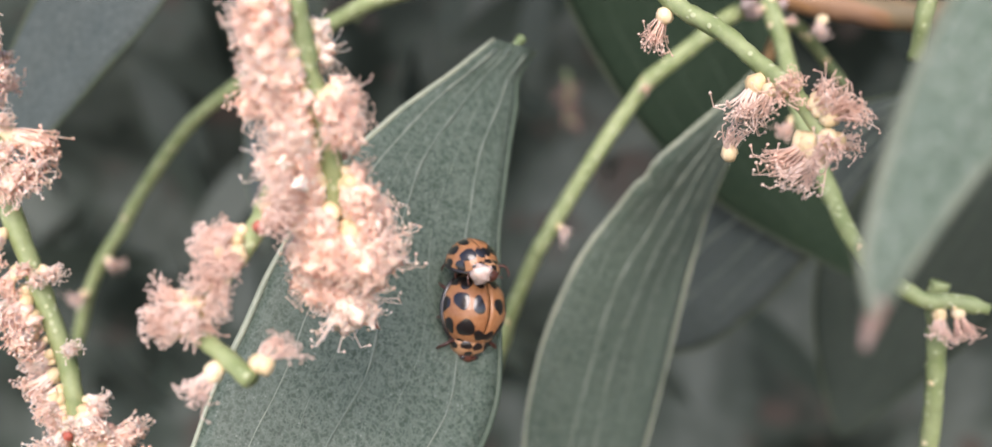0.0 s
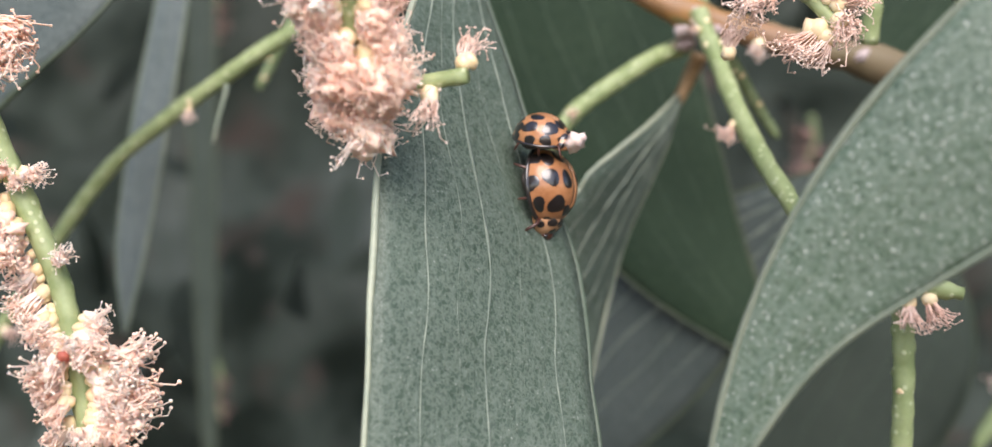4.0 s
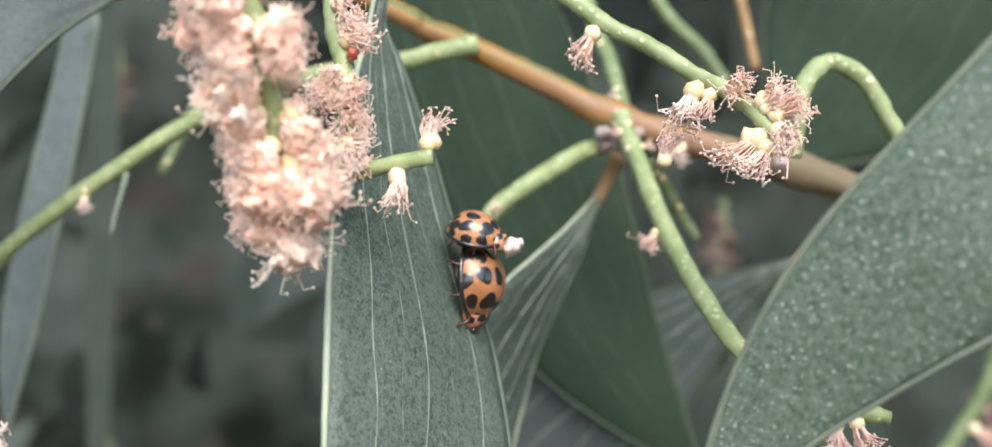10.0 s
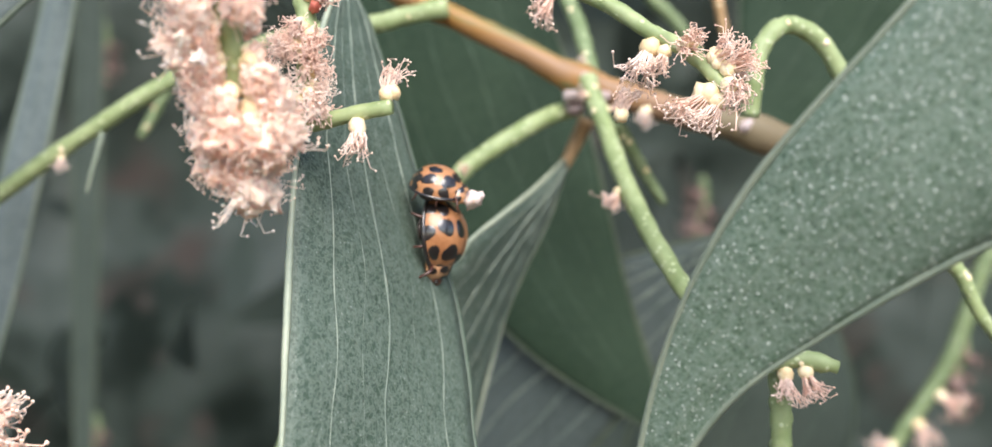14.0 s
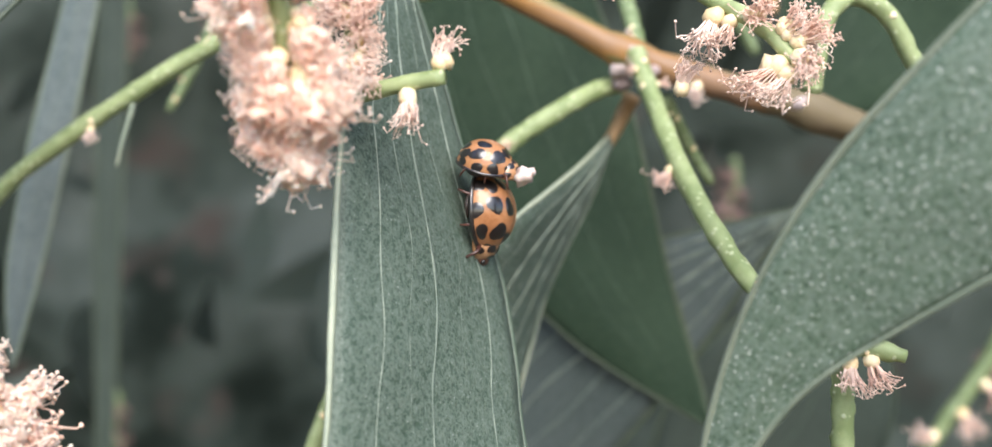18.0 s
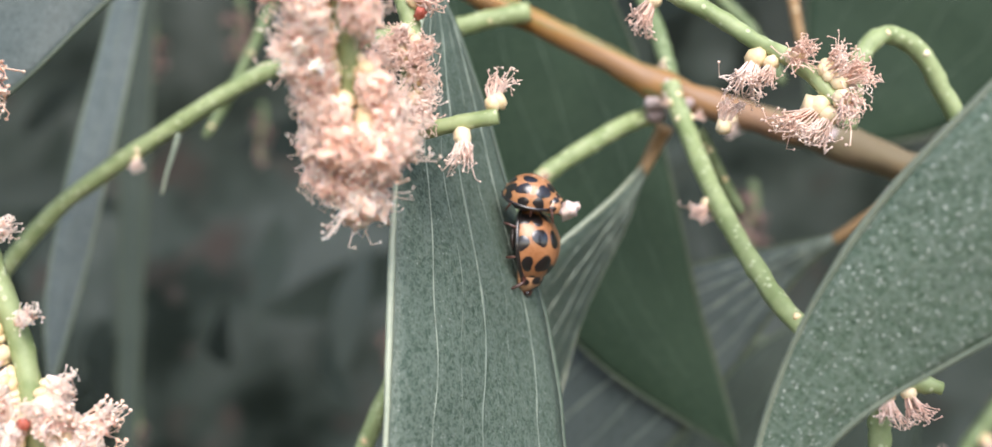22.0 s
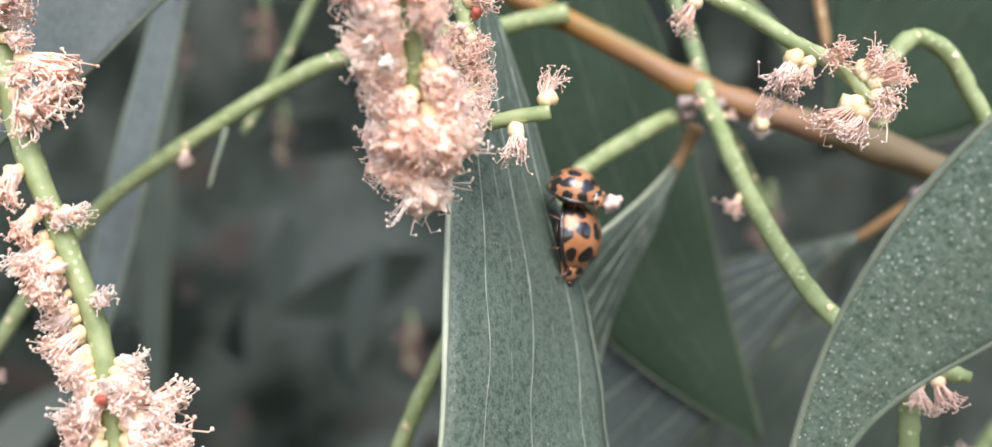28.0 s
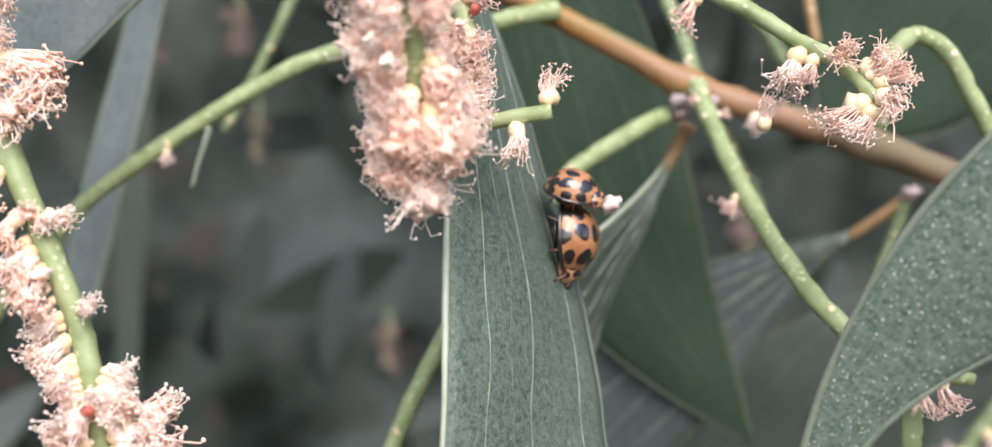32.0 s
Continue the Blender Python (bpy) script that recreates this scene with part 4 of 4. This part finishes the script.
curl_spike = flower_spike([(-11.9, 77.4, 18.0), (-11.7, 77.0, 15.5), (-11.4, 76.5, 13.1), (-10.8, 76.0, 11.3), (-10.5, 75.5, 9.4), (-10.7, 75.0, 6.7), (-10.9, 75.0, 4.7), (-10.3, 75.0, 3.5), (-7.7, 74.6, 4.0), (-4.5, 74.0, 4.6)], 0.72,
    "hooked green flower stalk with withered pink florets", [(0.12, 0.26, 9, 0.75, (0.6, -0.6, 0.2)), (0.36, 0.5, 12, 0.7, (-0.5, -0.4, 0.3)), (0.42, 0.66, 14, 0.7, (0.5, -0.6, 0.2)), (0.62, 0.76, 8, 0.72, (-0.3, -0.2, -1)), (0.86, 0.92, 1, 0.85, (0.1, -0.3, -1)), (0.97, 1.0, 1, 0.85, (-0.1, -0.2, 1))], kind=DRY, seed=9, taper=0.8)
cluster_spike = flower_spike([(3.5, 87.0, 19.0), (6.3, 86.0, 17.1), (8.8, 85.0, 15.1), (11.7, 84.0, 13.5), (14.5, 82.5, 11.3), (16.3, 81.0, 10.1), (17.9, 79.5, 8.6), (19.1, 78.5, 7.1), (20.0, 78.0, 5.7)], 0.75,
    "knobbly green flower stalk with tufts of dry pink florets", [(0.2, 0.24, 1, 1.0, (0, -0.2, -1)), (0.53, 0.56, 1, 1.25, (-0.5, -0.3, -1)), (0.60, 0.63, 1, 1.2, (-0.2, -0.4, -1)), (0.66, 0.72, 2, 0.85, (0.2, -0.8, 0.5)), (0.78, 0.84, 2, 0.85, (0.5, -0.5, 0.9)), (0.82, 0.9, 2, 0.9, (0.8, -0.6, 0.2)), (0.88, 1.0, 2, 1.05, (0.9, -0.5, -0.7)), (0.9, 1.0, 2, 1.15, (-0.4, -0.5, -1))], kind=DRY, seed=4, clump=0.2)
twig("twig", [(25.1, 93.5, 5.5), (25.4, 93.0, 8.3), (25.5, 93.0, 9.6), (26.2, 93.5, 11.7), (27.5, 94.0, 13.2), (29.3, 95.0, 13.8), (32.0, 95.5, 12.4), (34.3, 96.0, 9.0), (36.7, 96.0, 4.7), (38.5, 96.0, 0.5)], 0.85, "arched pale green stalk behind the flowers", STALK, "twig", 0.95)
bm = bmesh.new()
blob(bm, mm(-10.0, 75.0, 11.6) - curl_spike.location, (0.0004, 0.0004, 0.0006), Vector((0.3, -1, 0.6)), 0, 0.8, 8, 10)
part("bud", bm, RED, curl_spike, "withered red bud")

add_floret(cluster_spike, mm(12.5, 83.0, 4.2) - cluster_spike.location, Vector((0.05, -0.2, 1)).normalized(), 1.0, random.Random(8), DRY)
add_floret(branch, mm(18.3, 109.5, 7.6) - branch.location, Vector((-0.3, -0.6, -0.7)).normalized(), 0.9, random.Random(9), DRY)

# a withered thread hangs from the arching stalk
bm = bmesh.new()
tube(bm, [p - arch.location for p in stalk_line([(-38.3, 112.0, 5.0), (-38.7, 112.0, 3.4), (-39.4, 112.0, 1.1), (-40.0, 112.0, -1.4)], 12)], lambda s: 0.00032 * (1 - 0.55 * s), 6, 0, 0.3)
part("wisp", bm, RIM, arch, "withered pale thread of a flower")

# ---- specks on the leaf ----
PETAL = mottled("blossom_white", (0.72, 0.56, 0.50), (0.88, 0.80, 0.76), 900, 0.5, 0.4, 0.4, 0.0001, 0.2)
for x, y, z, r in ((*(-1.5, 83.2, -17.4), 0.26), (*(-8.4, 77.0, -8.3), 0.14), (*(-4.4, 81.4, -15.6), 0.12)):
    bm = bmesh.new()
    blob(bm, mm(x, y, z) - main_leaf.location, (r * 0.0007, r * 0.0006, r * 0.001), Vector((0.1, -0.3, 1)), 0, 0.7)
    part("speck", bm, PETAL, main_leaf, "tiny white speck stuck to the leaf")

bm = bmesh.new()
blob(bm, mm(27.7, 64.4, 1.1) - right_leaf.location, (0.00022, 0.00016, 0.00022), Vector((0.1, -1, 0.3)), 0, 0.7)
part("speck", bm, PETAL, right_leaf, "tiny white speck stuck to the leaf")

# ---- ladybirds ----
lower = ladybird((-2.65, 88.14, -5.15), (0.965, -0.25, 0.06), (0.03, 0.05, -1), 7.1, "larger orange ladybird with black spots, head down on the leaf", 1.0)
upper = ladybird((-1.77, 87.08, -1.41), (0.18, -0.34, 0.92), (0.93, -0.12, -0.28), 5.2, "smaller orange ladybird with black spots, clinging to the other", 2.3, 1.32)
bm = bmesh.new()
pellet_at = mm(1.1, 85.0, -1.8)
blob(bm, Vector((0, 0, 0)), (0.0008, 0.0006, 0.0008), Vector((0.6, -0.2, 0.6)), 0, 0.7, 8, 12)
pellet = tagged(new("blossom_scrap", mesh_of("blossom_scrap", bm, PETAL)), "small white scrap of blossom held at the ladybird's head", "blossom")
pellet.location = pellet_at

# ---- background foliage ----
def shade_leaves(name, count, box, seed, mat, label, size=(45, 90)):
    rng = random.Random(seed)
    verts, faces = [], []
    for _ in range(count):
        c = mm(*(rng.uniform(*b) for b in box))
        ln = rng.uniform(*size) / 1000
        wd = ln * rng.uniform(0.16, 0.34)
        m = Euler((rng.uniform(-0.9, 0.9), rng.uniform(-1.6, 1.6), rng.uniform(-1.2, 1.2))).to_matrix()
        k0 = len(verts)
        for i in range(9):
            s = i / 8
            h = wd / 2 * math.sin(math.pi * min(1, s * 0.98 + 0.02)) ** 0.8
            for u in (-1, 0, 1):
                for lift in (0.0002, -0.0002):
                    verts.append(c + m @ Vector((u * h, 0.25 * ln * (s - 0.5) ** 2 - 0.1 * h * u * u + lift, (0.5 - s) * ln)))
        for i in range(8):
            for u in range(2):
                a, b = k0 + i * 6 + u * 2, k0 + (i + 1) * 6 + u * 2
                faces += [(a, a + 2, b + 2, b), (a + 1, b + 1, b + 3, a + 3)]
    me = bpy.data.meshes.new(name)
    me.from_pydata(verts, [], faces)
    me.materials.append(mat)
    for p in me.polygons:
        p.use_smooth = True
    return tagged(new(name, me), label, "foliage", kind="stuff")


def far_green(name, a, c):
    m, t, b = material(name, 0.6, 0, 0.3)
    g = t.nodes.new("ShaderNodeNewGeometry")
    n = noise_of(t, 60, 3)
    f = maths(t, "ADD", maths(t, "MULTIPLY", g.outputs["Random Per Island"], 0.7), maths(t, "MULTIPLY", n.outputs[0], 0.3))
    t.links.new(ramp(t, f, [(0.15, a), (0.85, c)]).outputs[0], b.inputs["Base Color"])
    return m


# leaf greens with the shrub's inner shade already in their colour
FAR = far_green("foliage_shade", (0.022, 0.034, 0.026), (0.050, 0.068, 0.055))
MID = far_green("foliage_mid_shade", (0.012, 0.021, 0.016), (0.062, 0.080, 0.068))
shade_leaves("background_foliage", 130, ((-700, 700), (680, 900), (-500, 500)), 12, FAR, "dense foliage coloured dark with the shade inside the shrub", (70, 150))
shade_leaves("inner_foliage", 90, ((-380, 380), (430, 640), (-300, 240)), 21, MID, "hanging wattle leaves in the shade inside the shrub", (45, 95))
# leaves added out of view overhead, to keep sky light off the background
shade_leaves("added_canopy", 420, ((-450, 450), (120, 700), (170, 420)), 13, FAR, "unseen leaves added overhead to shade the shrub", (60, 120))
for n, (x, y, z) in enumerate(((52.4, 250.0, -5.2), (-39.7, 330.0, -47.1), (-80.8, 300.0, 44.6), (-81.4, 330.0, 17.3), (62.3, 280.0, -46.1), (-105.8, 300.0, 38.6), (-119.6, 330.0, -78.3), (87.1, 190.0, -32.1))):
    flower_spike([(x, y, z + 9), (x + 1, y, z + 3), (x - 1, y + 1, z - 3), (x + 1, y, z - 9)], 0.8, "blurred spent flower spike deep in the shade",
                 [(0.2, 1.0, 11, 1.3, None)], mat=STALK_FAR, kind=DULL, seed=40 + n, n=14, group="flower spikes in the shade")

LITTER = mottled("leaf_litter", (0.05, 0.035, 0.025), (0.12, 0.09, 0.06), 20, 0.9, 0.2, 0.6, 0.01)
bm = bmesh.new()
bmesh.ops.create_grid(bm, x_segments=60, y_segments=60, size=60)
for v in bm.verts:
    v.co.z = 0.06 * noise.noise(v.co * 0.35)
tagged(new("ground", mesh_of("ground", bm, LITTER)), "dry leaf litter under the shrub", "ground", kind="structure")
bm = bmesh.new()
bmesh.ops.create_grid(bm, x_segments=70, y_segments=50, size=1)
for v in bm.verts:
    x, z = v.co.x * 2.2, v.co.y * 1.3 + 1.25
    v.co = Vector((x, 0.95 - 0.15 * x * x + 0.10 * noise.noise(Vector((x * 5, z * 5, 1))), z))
# the shrub's dark shaded hollows are painted into this sheet's colour
HEDGE, ht, hb = material("hedge_shade_paint", 0.9, 0, 0.2)
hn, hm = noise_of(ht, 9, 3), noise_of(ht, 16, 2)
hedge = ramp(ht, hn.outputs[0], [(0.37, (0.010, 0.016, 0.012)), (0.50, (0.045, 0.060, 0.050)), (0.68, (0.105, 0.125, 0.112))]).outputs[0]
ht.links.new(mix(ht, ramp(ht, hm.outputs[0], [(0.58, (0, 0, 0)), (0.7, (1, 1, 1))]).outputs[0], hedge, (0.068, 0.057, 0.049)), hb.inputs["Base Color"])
tagged(new("backdrop", mesh_of("backdrop", bm, HEDGE)), "backdrop sheet painted with the dark shade deep in the shrub", "foliage", kind="structure")


# ---- what moves ----
def motions():
    """The carrying leaf, the flower stalks and the near leaves swing on their stalks in the first seconds; the ladybirds ride along."""
    def sway(things, pivot, rows):
        for ob in things:
            home = Matrix.LocRotScale(ob.location, ob.rotation_quaternion if ob.rotation_mode == "QUATERNION" else None, None)
            keys = []
            for t, a, b, g, x, y, z in rows:
                turn = Vector((a, b, g))
                spin = Matrix.Rotation(radians(turn.length), 4, turn) if turn.length else Matrix()
                keys.append((t, Matrix.Translation(pivot + Vector((x, y, z)) / 1000) @ spin @ Matrix.Translation(-pivot) @ home))
            walk(ob, keys)

    still = [(t, 0, 0, 0, 0, 0, 0) for t in (5.0, 32.0)]
    sway((main_leaf, lower, upper, pellet), main_leaf.location.copy(), [(0, -26.7, 1.6, -30.9, -1.1, -6.2, -11.2), (0.5, -22.8, 3.3, -32.0, -0.3, -4.3, -12.5), (1, -26.5, -6.2, -32.8, -0.7, -13.8, -13.3), (1.5, -20.0, -5.9, -33.2, -1.1, -6.0, -12.2), (2, -16.4, -12.4, -34.2, -0.9, -8.1, -10.3), (2.5, -11.6, -5.7, -26.4, -0.4, -2.6, -8.7), (4.5, -2.2, -1.4, -3.4, 0.1, -1.6, -0.8)] + still)
    sway((right_leaf,), right_leaf.location.copy(), [(0, -49.9, 22.8, 36.8, 6.8, 12.4, 9.0), (1, -46.8, 18.2, 37.5, 3.4, 9.6, 2.5), (2, -41.9, 22.8, 34.1, 1.5, 8.7, -7.8), (2.5, -35.6, 19.4, 29.0, 1.3, 7.4, -6.6)] + still)
    sway((arch,), arch.location.copy(), [(0, 0.3, 6.6, 0.9, -2.8, -1.1, -2.8), (1, 5.8, 6.1, 2.0, -5.5, -1.7, -3.9), (2, -0.9, 4.6, -0.4, 1.1, 1.0, -4.7), (2.5, -0.8, 3.9, -0.4, 0.9, 0.8, -4.0)] + still)
    sway((carrier,), carrier.location.copy(), [(0, 5.3, 1.5, 3.7, -0.5, -0.3, 0.5), (1, -1.9, -2.5, -1.2, -1.2, 0.2, 0.4), (2, 6.0, -1.3, 1.1, -2.2, 0.2, -2.4), (2.5, 5.1, -1.1, 0.9, -1.9, 0.2, -2.0)] + still)
    sway((left_spike,), left_spike.location.copy(), [(0, -10.8, 8.1, 5.0, -6.8, -4.5, 1.7), (1, -11.9, 1.7, 5.2, -2.3, -18.7, -0.8), (2, 0.2, -1.0, -4.3, -3.0, -6.0, -3.0), (2.5, 0.2, -0.9, -3.7, -2.6, -5.1, -2.5)] + still)
    sway((top_leaf,), top_leaf.location.copy(), [(0, -1.5, 1.7, -0.6, -3.5, -1.5, 4.2), (1, -1.4, -0.1, -1.2, -4.6, -2.3, 4.9), (2, 0.0, -0.3, -0.1, -0.2, -0.1, 0.2), (2.5, 0.0, -0.2, -0.1, -0.1, -0.1, 0.2)] + still)
    sway((cluster_spike,), cluster_spike.location.copy(), [(0, -8.5, 1.4, -10.0, -3.4, -11.5, -0.9), (1, -4.0, 3.9, 5.3, -2.6, -2.0, -2.4), (2, 2.3, 5.2, -1.0, -2.2, 0.7, -1.5), (2.5, 2.0, 4.4, -0.9, -1.8, 0.6, -1.3)] + still)
    sway((mass_spike,), mass_spike.location.copy(), [(0, -17.8, 3.7, 9.0, -1.7, -11.3, 2.5), (1, -25.4, -4.5, 11.8, -6.2, -7.2, -1.8), (2, -2.1, 4.6, 1.2, -2.0, -0.4, -2.0), (2.5, -1.8, 3.9, 1.1, -1.7, -0.3, -1.7)] + still)
    sway((curl_spike,), mm(-11.7, 77.0, 15.5), [(0, -14.1, 35.6, -20.3, -6.6, -26.6, -5.3), (1, -21.9, 29.1, -22.4, -8.9, -26.9, -11.1), (2, -47.7, 16.4, -8.9, -7.8, -17.8, -14.8), (2.5, -40.5, 13.9, -7.6, -6.6, -15.1, -12.6)] + still)
    sway((folded_leaf,), folded_leaf.location.copy(), [(0, -5.1, 0.5, -6.4, 1.8, -0.6, -1.2), (1, 4.3, 0.0, -7.5, 1.9, 0.8, 0.5), (2, -3.3, -1.0, 0.2, 0.9, 0.6, 0.2), (2.5, -2.8, -0.8, 0.2, 0.8, 0.5, 0.2)] + still)
    sway((pale_leaf,), pale_leaf.location.copy(), [(0, 0, 0, 0, -16, 0, 2), (1, 0, 0, 0, -16, 0, 2), (2, 0, 0, 0, -4, 0, 0), (2.5, 0, 0, 0, -2, 0, 0)] + still)


motions()
